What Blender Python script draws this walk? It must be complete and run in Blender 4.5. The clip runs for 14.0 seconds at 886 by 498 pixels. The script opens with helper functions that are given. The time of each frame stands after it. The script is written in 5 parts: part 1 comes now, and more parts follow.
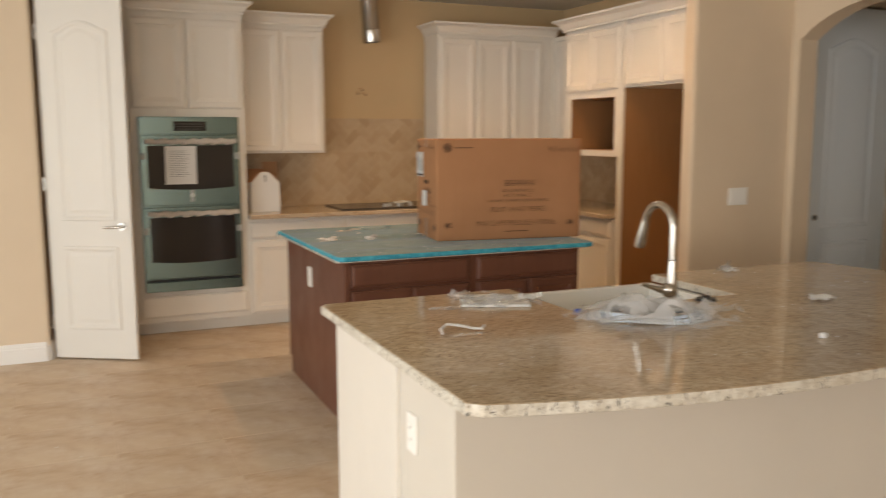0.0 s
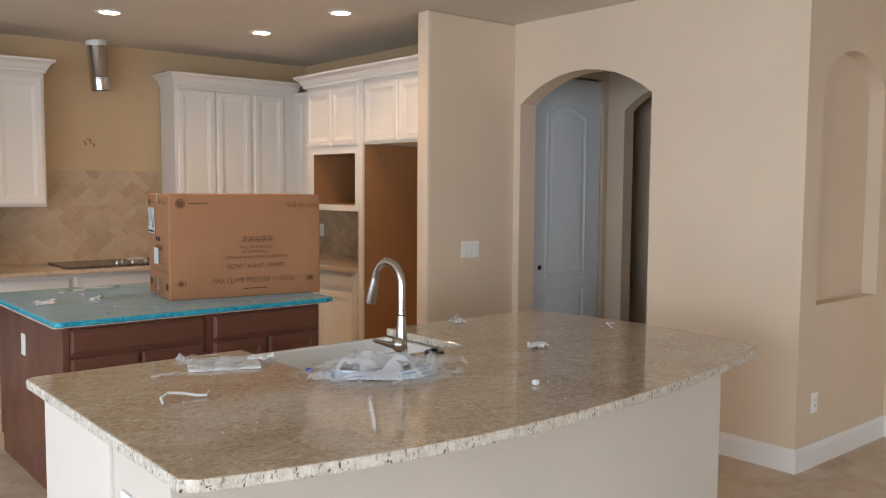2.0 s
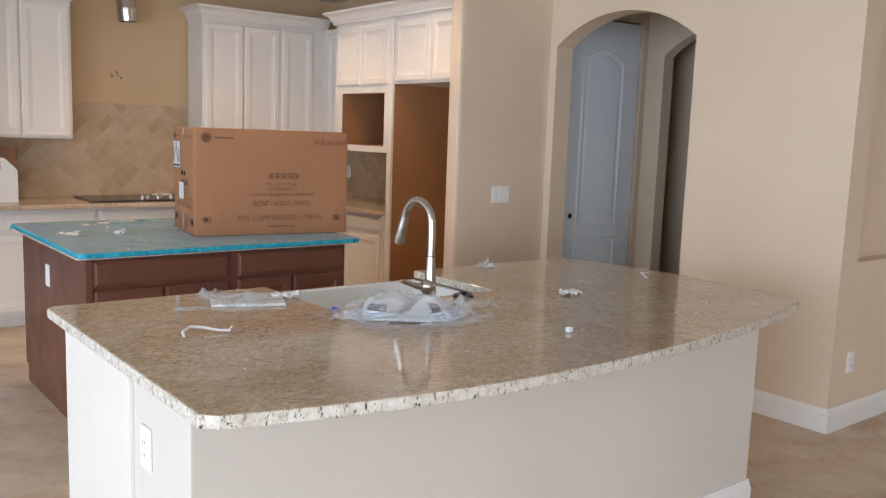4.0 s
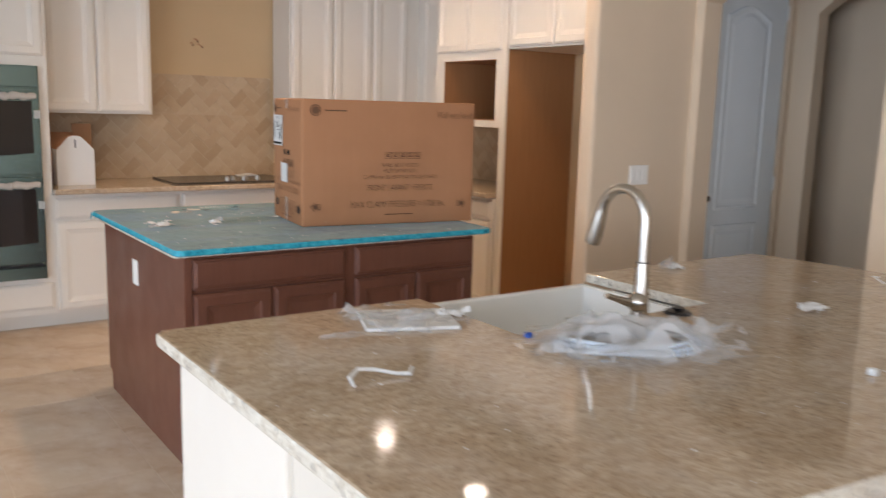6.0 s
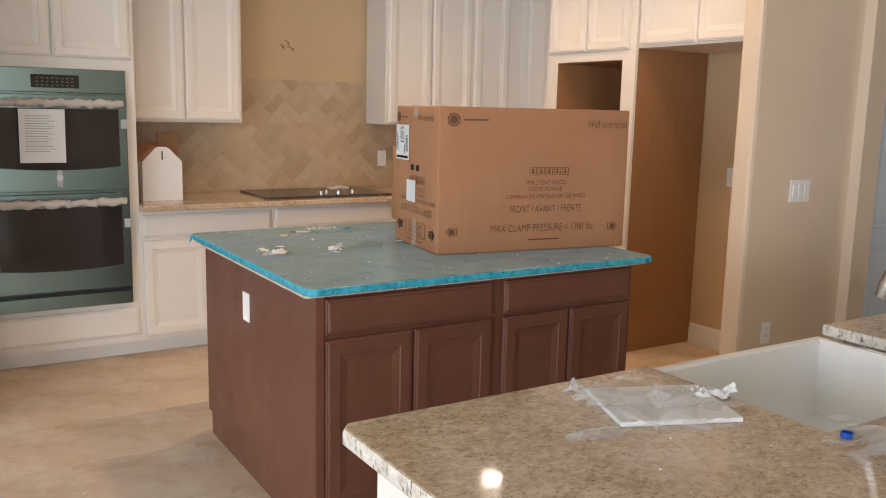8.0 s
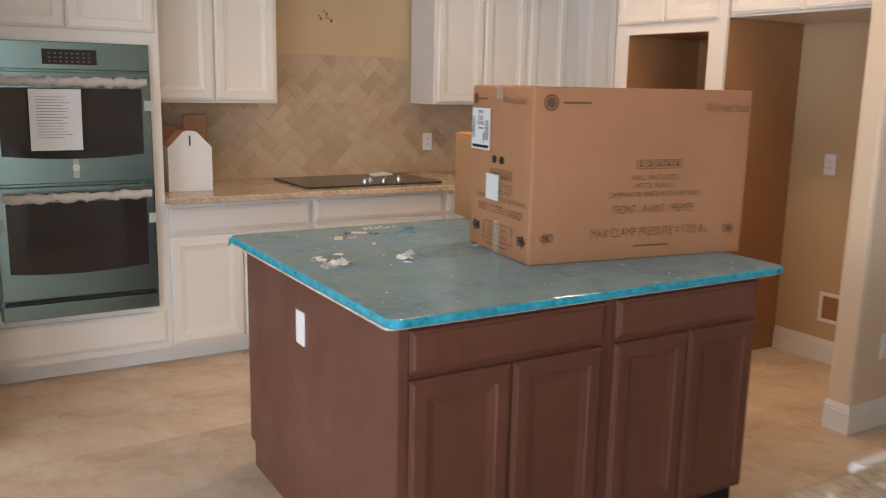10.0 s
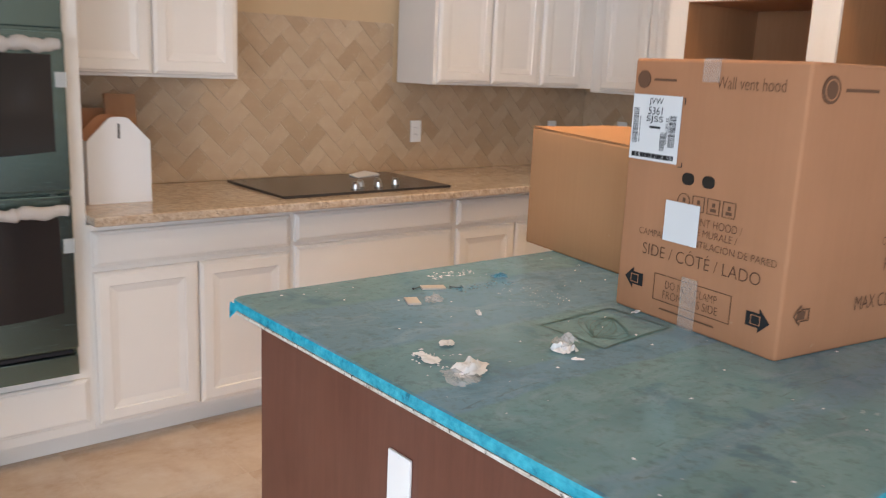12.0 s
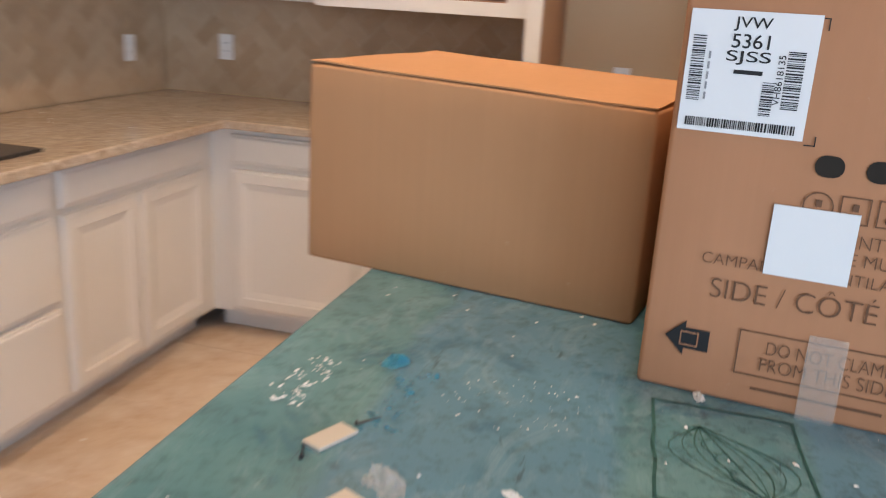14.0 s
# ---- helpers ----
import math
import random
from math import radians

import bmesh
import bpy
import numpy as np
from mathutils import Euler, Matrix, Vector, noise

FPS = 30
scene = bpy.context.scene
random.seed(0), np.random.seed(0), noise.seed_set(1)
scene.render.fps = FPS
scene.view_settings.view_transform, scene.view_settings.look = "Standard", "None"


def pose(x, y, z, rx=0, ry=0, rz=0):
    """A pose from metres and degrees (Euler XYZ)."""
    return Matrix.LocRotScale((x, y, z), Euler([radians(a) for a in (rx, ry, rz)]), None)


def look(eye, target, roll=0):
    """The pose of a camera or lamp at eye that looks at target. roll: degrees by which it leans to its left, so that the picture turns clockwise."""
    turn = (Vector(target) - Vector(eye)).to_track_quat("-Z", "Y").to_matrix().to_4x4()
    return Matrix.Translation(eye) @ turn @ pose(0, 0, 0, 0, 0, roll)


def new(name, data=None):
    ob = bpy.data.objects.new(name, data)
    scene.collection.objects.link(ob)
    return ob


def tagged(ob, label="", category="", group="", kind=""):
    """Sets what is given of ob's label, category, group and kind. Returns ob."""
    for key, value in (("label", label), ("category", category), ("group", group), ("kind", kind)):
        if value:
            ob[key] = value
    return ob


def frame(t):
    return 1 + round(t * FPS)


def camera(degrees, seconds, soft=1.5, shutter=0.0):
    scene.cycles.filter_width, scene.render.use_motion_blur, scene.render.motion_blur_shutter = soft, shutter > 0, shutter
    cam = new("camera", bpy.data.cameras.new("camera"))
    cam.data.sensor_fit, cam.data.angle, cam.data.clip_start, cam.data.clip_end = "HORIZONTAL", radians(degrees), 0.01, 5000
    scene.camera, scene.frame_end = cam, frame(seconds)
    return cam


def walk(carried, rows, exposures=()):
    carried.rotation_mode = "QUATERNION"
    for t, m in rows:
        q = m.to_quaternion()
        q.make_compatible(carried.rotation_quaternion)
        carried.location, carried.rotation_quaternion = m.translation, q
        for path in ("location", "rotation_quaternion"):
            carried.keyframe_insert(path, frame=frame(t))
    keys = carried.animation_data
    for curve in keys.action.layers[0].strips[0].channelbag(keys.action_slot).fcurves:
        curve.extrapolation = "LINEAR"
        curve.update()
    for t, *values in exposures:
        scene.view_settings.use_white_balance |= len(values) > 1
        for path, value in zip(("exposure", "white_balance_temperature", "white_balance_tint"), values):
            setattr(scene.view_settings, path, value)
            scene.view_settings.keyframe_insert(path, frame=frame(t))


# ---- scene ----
cam = camera(55.3, 14.0, soft=1.1, shutter=0.5)
PATH = [
    (0, (1.722, 2.064, 1.539), (2.517, 3.88, 1.27), -0.1),
    (0.5, (1.74, 2.032, 1.555), (2.76, 3.735, 1.312), -0.1),
    (1, (1.783, 2.038, 1.553), (2.936, 3.658, 1.34), 0.1),
    (1.5, (1.806, 2.017, 1.56), (3.049, 3.574, 1.382), 0.2),
    (2, (1.801, 2.02, 1.567), (3.088, 3.544, 1.419), 0.4),
    (2.5, (1.788, 2.025, 1.566), (3.085, 3.542, 1.441), 0.5),
    (3, (1.773, 2.035, 1.541), (3.057, 3.56, 1.376), 0.8),
    (5.5, (1.997, 2.642, 1.509), (3.17, 4.224, 1.159), 2.7),
    (6, (1.946, 2.974, 1.487), (3.079, 4.589, 1.158), 1.6),
    (6.5, (1.991, 3.357, 1.491), (2.992, 5.061, 1.183), 1.7),
    (7, (1.941, 3.572, 1.509), (2.951, 5.268, 1.188), 1.5),
    (9.5, (1.894, 3.961, 1.475), (2.969, 5.617, 1.156), 1.7),
    (10, (1.979, 4.328, 1.51), (2.992, 6.01, 1.129), 1.2),
    (10.5, (1.942, 4.664, 1.513), (2.967, 6.337, 1.126), 1.4),
    (11, (1.992, 5.013, 1.494), (3.06, 6.662, 1.122), 1.5),
    (11.5, (2.076, 5.391, 1.507), (3.175, 7.018, 1.126), 2.0),
    (12, (2.1, 5.726, 1.472), (3.34, 7.237, 1.052), 2.5),
    (12.5, (2.171, 6.073, 1.447), (3.525, 7.467, 0.972), 1.8),
    (13, (2.258, 6.447, 1.45), (3.733, 7.691, 0.926), 1.4),
    (13.5, (2.363, 6.75, 1.438), (4.041, 7.687, 0.883), 1.5),
    (14, (2.578, 7.01, 1.43), (4.429, 7.498, 0.853), 3.4),
]
EXPOSURES = [
    (0.0, -0.10, 7800, 20), (0.5, -0.10, 7400, 19), (1.0, -0.06, 6900, 18), (1.5, 0.00, 6450, 18), (2.5, 0.02, 6150, 19), (3.0, 0.10, 5950, 19),
    (5.5, 0.20, 6200, 20), (6.0, 0.20, 6250, 20), (6.5, 0.22, 6300, 20), (7.0, 0.12, 6800, 20), (9.5, 0.52, 6050, 20), (10.0, 0.18, 6250, 20),
    (10.5, -0.12, 6450, 20), (11.0, -0.06, 6350, 20), (11.5, 0.20, 6200, 20), (12.0, 0.38, 5950, 20), (13.0, 0.44, 5900, 20), (14.0, 0.56, 5750, 20)]
walk(cam, [(t, look(eye, target, roll)) for t, eye, target, roll in PATH], exposures=EXPOSURES)

# ==== place ====
# ---- light ----
world = bpy.data.worlds.new("sky")
scene.world = world
world.use_nodes = True
wn = world.node_tree.nodes
sky = wn.new("ShaderNodeTexSky")
sky.sky_type, sky.sun_disc = "NISHITA", False
sky.sun_elevation, sky.sun_rotation = radians(38), radians(250)
wn["Background"].inputs[1].default_value = 0.1
world.node_tree.links.new(sky.outputs[0], wn["Background"].inputs[0])
sun_data = bpy.data.lights.new("sun", "SUN")
sun_data.energy, sun_data.angle, sun_data.color = 2.5, radians(0.6), (1, 0.94, 0.86)
sun = new("sun", sun_data)
sun.matrix_world = look((0, 0, 8), (-2, 1.2, 5))


def window_light(name, at, target, w, h, watts, colour):
    d = bpy.data.lights.new(name, "AREA")
    d.shape, d.size, d.size_y, d.energy, d.color = "RECTANGLE", w, h, watts, colour
    ob = new(name, d)
    ob.matrix_world = look(at, target)
    return ob


window_light("daylight_side", (-2.42, 1.6, 1.35), (0, 1.6, 1.2), 3.9, 2.3, 235, (0.70, 0.88, 1.0))
window_light("daylight_nook", (-2.42, 5.6, 1.35), (0, 5.6, 1.2), 2.6, 2.3, 88, (0.70, 0.88, 1.0))
window_light("daylight_back", (-0.1, -3.42, 1.35), (-0.1, 0, 1.2), 3.9, 2.3, 215, (0.84, 0.93, 0.96))

# ---- materials ----


class Nodes:
    """A small helper for node materials."""

    def __init__(self, name, colour=(0.5, 0.5, 0.5), rough=0.5, metal=0.0, spec=0.5):
        self.mat = bpy.data.materials.new(name)
        self.mat.use_nodes = True
        self.tree = self.mat.node_tree
        self.bsdf = self.tree.nodes["Principled BSDF"]
        self.set("Base Color", (*colour, 1))
        self.set("Roughness", rough)
        self.set("Metallic", metal)
        self.set("Specular IOR Level", spec)
        self.coords = self.tree.nodes.new("ShaderNodeTexCoord").outputs["Object"]

    def set(self, key, value):
        self.bsdf.inputs[key].default_value = value

    def link(self, a, b):
        self.tree.links.new(a, b)

    def node(self, kind, **inputs):
        n = self.tree.nodes.new(kind)
        for key, value in inputs.items():
            key = key.replace("_", " ")
            if hasattr(value, "is_linked"):
                self.link(value, n.inputs[key])
            else:
                n.inputs[key].default_value = value
        return n

    def stretch(self, sx, sy, sz):
        m = self.node("ShaderNodeMapping", Vector=self.coords)
        m.inputs["Scale"].default_value = (sx, sy, sz)
        return m.outputs[0]

    def noise(self, scale, detail=4, rough=0.55, vec=None, distort=0.0):
        n = self.node("ShaderNodeTexNoise", Vector=vec or self.coords, Scale=scale, Detail=detail, Roughness=rough, Distortion=distort)
        return n.outputs["Fac"]

    def voronoi(self, scale, vec=None, out="Distance"):
        return self.node("ShaderNodeTexVoronoi", Vector=vec or self.coords, Scale=scale).outputs[out]

    def ramp(self, fac, *stops):
        n = self.node("ShaderNodeValToRGB", Fac=fac)
        e = n.color_ramp.elements
        while len(e) < len(stops):
            e.new(0.5)
        for el, (p, c) in zip(e, stops):
            el.position = p
            el.color = (*c, 1) if len(c) == 3 else c
        return n.outputs["Color"]

    def grey(self, fac, a, b, lo=0.0, hi=1.0):
        n = self.node("ShaderNodeMapRange", Value=fac)
        n.inputs["From Min"].default_value, n.inputs["From Max"].default_value = a, b
        n.inputs["To Min"].default_value, n.inputs["To Max"].default_value = lo, hi
        return n.outputs[0]

    def mix(self, fac, a, b, how="MIX"):
        n = self.tree.nodes.new("ShaderNodeMix")
        n.data_type, n.blend_type = "RGBA", how
        for sock, value in ((n.inputs[0], fac), (n.inputs[6], a), (n.inputs[7], b)):
            if hasattr(value, "is_linked"):
                self.link(value, sock)
            elif isinstance(value, tuple):
                sock.default_value = (*value, 1)
            else:
                sock.default_value = value
        return n.outputs[2]

    def colour(self, c):
        self.link(c, self.bsdf.inputs["Base Color"])

    def rough(self, c):
        self.link(c, self.bsdf.inputs["Roughness"])

    def bump(self, height, strength=0.2, distance=0.002):
        b = self.node("ShaderNodeBump", Height=height, Strength=strength, Distance=distance)
        self.link(b.outputs[0], self.bsdf.inputs["Normal"])

    def random(self):
        return self.tree.nodes.new("ShaderNodeObjectInfo").outputs["Random"]


def painted(name, colour, rough=0.6, texture=160.0, strength=0.25, vary=0.05, spec=0.35):
    n = Nodes(name, colour, rough, 0, spec)
    dark = tuple(c * (1 - vary) for c in colour)
    light = tuple(min(1, c * (1 + vary)) for c in colour)
    n.colour(n.ramp(n.noise(1.7, 5), (0.3, dark), (0.7, light)))
    n.bump(n.noise(texture, 3), strength, 0.0015)
    n.rough(n.grey(n.noise(9), 0.3, 0.7, rough - 0.06, rough + 0.06))
    return n.mat


WALL = painted("wall_paint", (0.68, 0.55, 0.41), 0.62, 120, 0.35, 0.03)
# Golden tan with some of the lamps' warm glow put into the colour.
KITCHEN_WALL = painted("lamp_warmed_wall_paint", (0.54, 0.385, 0.22), 0.62, 120, 0.35, 0.04)
CEIL = painted("ceiling_paint", (0.70, 0.65, 0.56), 0.8, 90, 0.4, 0.02)
TRIM = painted("trim_paint", (0.78, 0.76, 0.73), 0.4, 200, 0.05, 0.03)
WHITE = painted("cabinet_paint", (0.71, 0.665, 0.60), 0.38, 230, 0.06, 0.03, 0.45)
BARWALL = painted("bar_wall_paint", (0.61, 0.56, 0.49), 0.6, 130, 0.3, 0.03)
DOORW = painted("door_paint", (0.70, 0.67, 0.62), 0.42, 230, 0.08, 0.02)
DOORG = painted("hall_door_paint", (0.74, 0.80, 0.84), 0.42, 230, 0.08, 0.02)
PLATE = painted("plate_plastic", (0.82, 0.80, 0.76), 0.35, 300, 0.02, 0.02, 0.5)


def granite():
    n = Nodes("granite", (0.4, 0.3, 0.2), 0.08, 0, 0.5)
    flow = n.node("ShaderNodeMapping", Vector=n.coords)
    flow.inputs["Rotation"].default_value = (0, 0, radians(22))
    flow.inputs["Scale"].default_value = (1.0, 1.35, 1.0)
    v = flow.outputs[0]
    c = n.ramp(n.noise(40, 8, 0.70, v, 0.6), (0.30, (0.29, 0.20, 0.132)), (0.44, (0.455, 0.345, 0.232)), (0.58, (0.58, 0.465, 0.335)), (0.74, (0.66, 0.56, 0.44)))
    streak = n.grey(n.noise(24, 6, 0.70, v, 1.4), 0.52, 0.70)
    c = n.mix(streak, c, n.mix(0.45, c, (0.20, 0.125, 0.08)))
    fleck = n.grey(n.noise(88, 4, 0.62, v, 0.3), 0.555, 0.62)
    c = n.mix(fleck, c, n.mix(0.58, c, (0.15, 0.095, 0.06)))
    pale = n.grey(n.noise(105, 3, 0.6, v), 0.60, 0.70)
    c = n.mix(pale, c, n.mix(0.5, c, (0.62, 0.54, 0.43)))
    dark = n.grey(n.noise(128, 2, 0.5, v), 0.66, 0.72)
    c = n.mix(dark, c, (0.07, 0.05, 0.04))
    big = n.grey(n.noise(2.6, 6, 0.65, v, 1.0), 0.38, 0.70)
    c = n.mix(big, c, n.mix(0.32, c, (0.33, 0.20, 0.12)))
    dust = n.grey(n.noise(3.1, 7, 0.72, None, 0.5), 0.45, 0.75)
    c = n.mix(dust, c, n.mix(0.45, c, (0.64, 0.57, 0.49)))
    n.colour(c)
    n.rough(n.grey(n.noise(5, 6, 0.65), 0.35, 0.75, 0.035, 0.13))
    return n.mat


GRANITE = granite()


def granite_edge():
    n = Nodes("rough_granite_edge", (0.6, 0.55, 0.45), 0.5)
    c = n.ramp(n.noise(38, 6, 0.7), (0.32, (0.42, 0.36, 0.28)), (0.48, (0.56, 0.51, 0.43)), (0.66, (0.68, 0.65, 0.58)))
    tall = n.stretch(1, 1, 0.42)
    c = n.mix(n.grey(n.noise(120, 3, 0.6, tall), 0.58, 0.66), c, n.mix(0.75, c, (0.16, 0.11, 0.075)))
    c = n.mix(n.grey(n.noise(95, 4, 0.62, tall), 0.60, 0.66), c, (0.05, 0.042, 0.036))
    c = n.mix(n.grey(n.noise(60, 3, 0.6), 0.62, 0.70), c, (0.74, 0.72, 0.67))
    n.colour(c)
    n.bump(n.noise(70, 5, 0.65, tall), 0.7, 0.006)
    return n.mat


GRANITE_EDGE = granite_edge()


def island_wood():
    n = Nodes("espresso_wood", (0.1, 0.05, 0.035), 0.36, 0, 0.3)
    v = n.stretch(9, 9, 0.9)
    c = n.ramp(n.noise(6, 7, 0.6, v, 0.4), (0.25, (0.112, 0.042, 0.026)), (0.6, (0.138, 0.053, 0.033)), (0.85, (0.155, 0.062, 0.040)))
    n.colour(n.mix(n.grey(n.noise(2.2), 0.35, 0.7), c, n.mix(0.3, c, (0.21, 0.095, 0.062))))
    n.bump(n.noise(20, 4, 0.6, n.stretch(12, 12, 1)), 0.03, 0.0006)
    n.rough(n.grey(n.noise(4), 0.3, 0.7, 0.30, 0.45))
    return n.mat


WOOD = island_wood()


def raw_panel():
    n = Nodes("cabinet_interior", (0.3, 0.15, 0.06), 0.45)
    c = n.ramp(n.noise(5, 6, 0.6, n.stretch(8, 8, 0.8), 0.3), (0.3, (0.31, 0.150, 0.062)), (0.7, (0.345, 0.172, 0.074)))
    n.colour(c)
    return n.mat


RAW = raw_panel()


def film():
    """Teal film laid in overlapping strips: greener where single, bluer where doubled."""
    n = Nodes("protective_film", (0.1, 0.3, 0.3), 0.3, 0, 0.5)
    a = n.noise(2.4, 6, 0.62, None, 0.6)
    c = n.ramp(a, (0.28, (0.038, 0.115, 0.132)), (0.45, (0.072, 0.180, 0.192)), (0.60, (0.104, 0.222, 0.228)), (0.76, (0.080, 0.200, 0.235)))
    sep = n.node("ShaderNodeSeparateXYZ", Vector=n.coords)

    def along(scale, amount):
        w = n.node("ShaderNodeMath")
        w.operation = "MULTIPLY_ADD"
        n.link(n.noise(scale, 4), w.inputs[0])
        w.inputs[1].default_value = amount
        n.link(sep.outputs["Y"], w.inputs[2])
        return w.outputs[0]
    y = along(3.5, 0.10)
    for lo, hi, soft, depth in ((7.09, 7.385, 0.025, 0.85), (6.76, 6.85, 0.012, 0.85), (6.42, 6.46, 0.02, 0.6)):
        up = n.grey(y, lo - soft, lo)
        down = n.grey(y, hi, hi + soft, 1.0, 0.0)
        both = n.node("ShaderNodeMath")
        both.operation = "MULTIPLY"
        n.link(up, both.inputs[0])
        n.link(down, both.inputs[1])
        c = n.mix(both.outputs[0], c, n.mix(depth, c, (0.068, 0.168, 0.245)))
    pool = n.grey(n.noise(5.5, 5, 0.6, None, 0.8), 0.54, 0.64)
    c = n.mix(pool, c, n.mix(0.7, c, (0.010, 0.080, 0.135)))
    dust = n.grey(n.noise(6, 7, 0.72, n.stretch(1, 1.8, 1), 0.9), 0.50, 0.80)
    c = n.mix(dust, c, n.mix(0.55, c, (0.27, 0.38, 0.40)))
    grain = n.grey(n.noise(42, 6, 0.75), 0.50, 0.68)
    c = n.mix(grain, c, n.mix(0.6, c, (0.02, 0.05, 0.055)))
    fine = n.grey(n.noise(75, 5, 0.7), 0.66, 0.76)
    c = n.mix(fine, c, (0.30, 0.34, 0.32))
    scuff = n.grey(n.noise(10, 4, 0.65, n.stretch(0.5, 2.6, 1), 1.4), 0.66, 0.71)
    c = n.mix(scuff, c, n.mix(0.7, c, (0.02, 0.045, 0.05)))
    n.colour(c)
    n.set("Sheen Weight", 0.28)
    n.set("Sheen Tint", (0.62, 0.86, 0.95, 1))
    n.set("Sheen Roughness", 0.5)
    n.rough(n.grey(n.noise(6, 5), 0.3, 0.75, 0.09, 0.28))
    wrinkle = n.mix(0.5, n.noise(9, 5, 0.6, n.stretch(1, 3, 1), 0.6), n.noise(26, 4, 0.6, n.stretch(0.7, 2.2, 1), 1.2))
    n.bump(wrinkle, 0.35, 0.004)
    return n.mat


FILM = film()


def film_edge():
    n = Nodes("film_edge", (0.0, 0.3, 0.38), 0.25)
    c = n.ramp(n.noise(40, 5, 0.7), (0.30, (0.004, 0.07, 0.11)), (0.42, (0.01, 0.27, 0.38)), (0.7, (0.05, 0.47, 0.60)))
    n.colour(c)
    n.bump(n.noise(35, 4), 0.6, 0.006)
    return n.mat


FILM_EDGE = film_edge()


def cardboard(name="cardboard", lo=(0.37, 0.176, 0.087), hi=(0.425, 0.208, 0.106)):
    n = Nodes(name, (0.4, 0.25, 0.14), 0.85, 0, 0.15)
    c = n.ramp(n.noise(2.1, 5, 0.6), (0.3, lo), (0.7, hi))
    flute = n.grey(n.noise(3, 2, 0.5, n.stretch(26, 26, 0.6)), 0.35, 0.65)
    c = n.mix(flute, c, n.mix(0.05, c, (0.22, 0.12, 0.06)))
    scuff = n.grey(n.noise(14, 6, 0.75), 0.66, 0.80)
    c = n.mix(scuff, c, (0.48, 0.32, 0.20))
    n.colour(c)
    n.bump(n.noise(6, 3, 0.5, n.stretch(30, 30, 1)), 0.10, 0.002)
    return n.mat


CARD = cardboard()
TAN_CARD = cardboard("tan_cardboard", (0.39, 0.205, 0.095), (0.43, 0.230, 0.110))


def steel(name="brushed_steel", colour=(0.52, 0.52, 0.50), rough=0.3, vary=1.0):
    n = Nodes(name, colour, rough, 1)
    n.rough(n.grey(n.noise(14, 4, 0.6, n.stretch(1, 1, 60)), 0.3, 0.7, rough - 0.03 * vary, rough + 0.04 * vary))
    return n.mat


STEEL = steel()
NICKEL = Nodes("satin_nickel", (0.52, 0.49, 0.45), 0.24, 1).mat
DUCT = steel("galvanised_duct", (0.62, 0.60, 0.57), 0.22)
BLUE_STEEL = steel("film_covered_steel", (0.195, 0.275, 0.262), 0.27, 0.12)
DARKGLASS = Nodes("oven_glass", (0.028, 0.024, 0.022), 0.08, 0, 0.5).mat
COOKGLASS = Nodes("cooktop_glass", (0.035, 0.030, 0.027), 0.22, 0, 0.65).mat
BLACK = painted("black_plastic", (0.02, 0.02, 0.022), 0.35, 200, 0.03, 0.1)
INK = painted("printing_ink", (0.145, 0.076, 0.044), 0.8, 100, 0.0, 0.1, 0.1)
PAPER = painted("paper", (0.68, 0.675, 0.66), 0.7, 200, 0.1, 0.02, 0.2)
# Near-black colour that paints shade into holes and under the island.
SHADE_PAINT = painted("shade_paint", (0.03, 0.025, 0.02), 0.9, 50, 0, 0.1, 0.1)
PORCELAIN = painted("porcelain", (0.82, 0.82, 0.80), 0.14, 50, 0.0, 0.01, 0.6)
LAMP = Nodes("lamp_lens", (1, 1, 1), 0.4)
LAMP.set("Emission Color", (1, 0.86, 0.66, 1))
LAMP.set("Emission Strength", 45.0)
LAMP = LAMP.mat

# ---- mesh helpers ----


def box_bm(x0, y0, z0, x1, y1, z1, bevel=0.0, bm=None):
    bm = bm or bmesh.new()
    r = bmesh.ops.create_cube(bm, size=1)["verts"]
    bmesh.ops.scale(bm, vec=(x1 - x0, y1 - y0, z1 - z0), verts=r)
    bmesh.ops.translate(bm, vec=((x0 + x1) / 2, (y0 + y1) / 2, (z0 + z1) / 2), verts=r)
    if bevel:
        edges = list({e for v in r for e in v.link_edges})
        bmesh.ops.bevel(bm, geom=edges, offset=bevel, segments=2, affect="EDGES", profile=0.6)
    return bm


def cyl_bm(radius, depth, at=(0, 0, 0), axis="z", segments=24, radius2=None, bm=None):
    bm = bm or bmesh.new()
    m = {"z": Matrix(), "x": Matrix.Rotation(radians(90), 4, "Y"), "y": Matrix.Rotation(radians(90), 4, "X")}[axis]
    bmesh.ops.create_cone(bm, cap_ends=True, segments=segments, radius1=radius, radius2=radius if radius2 is None else radius2, depth=depth, matrix=Matrix.Translation(at) @ m)
    return bm


def prism_bm(loop, axis, a, b, bm=None):
    """A flat outline of (u, v), extruded along an axis from a to b."""
    bm = bm or bmesh.new()

    def p(u, v, w):
        return {"x": (w, u, v), "y": (u, w, v), "z": (u, v, w)}[axis]
    lo = [bm.verts.new(p(u, v, a)) for u, v in loop]
    hi = [bm.verts.new(p(u, v, b)) for u, v in loop]
    bm.faces.new(lo)
    bm.faces.new(hi[::-1])
    k = len(loop)
    for i in range(k):
        bm.faces.new((lo[i], lo[(i + 1) % k], hi[(i + 1) % k], hi[i]))
    bmesh.ops.recalc_face_normals(bm, faces=bm.faces[:])
    return bm


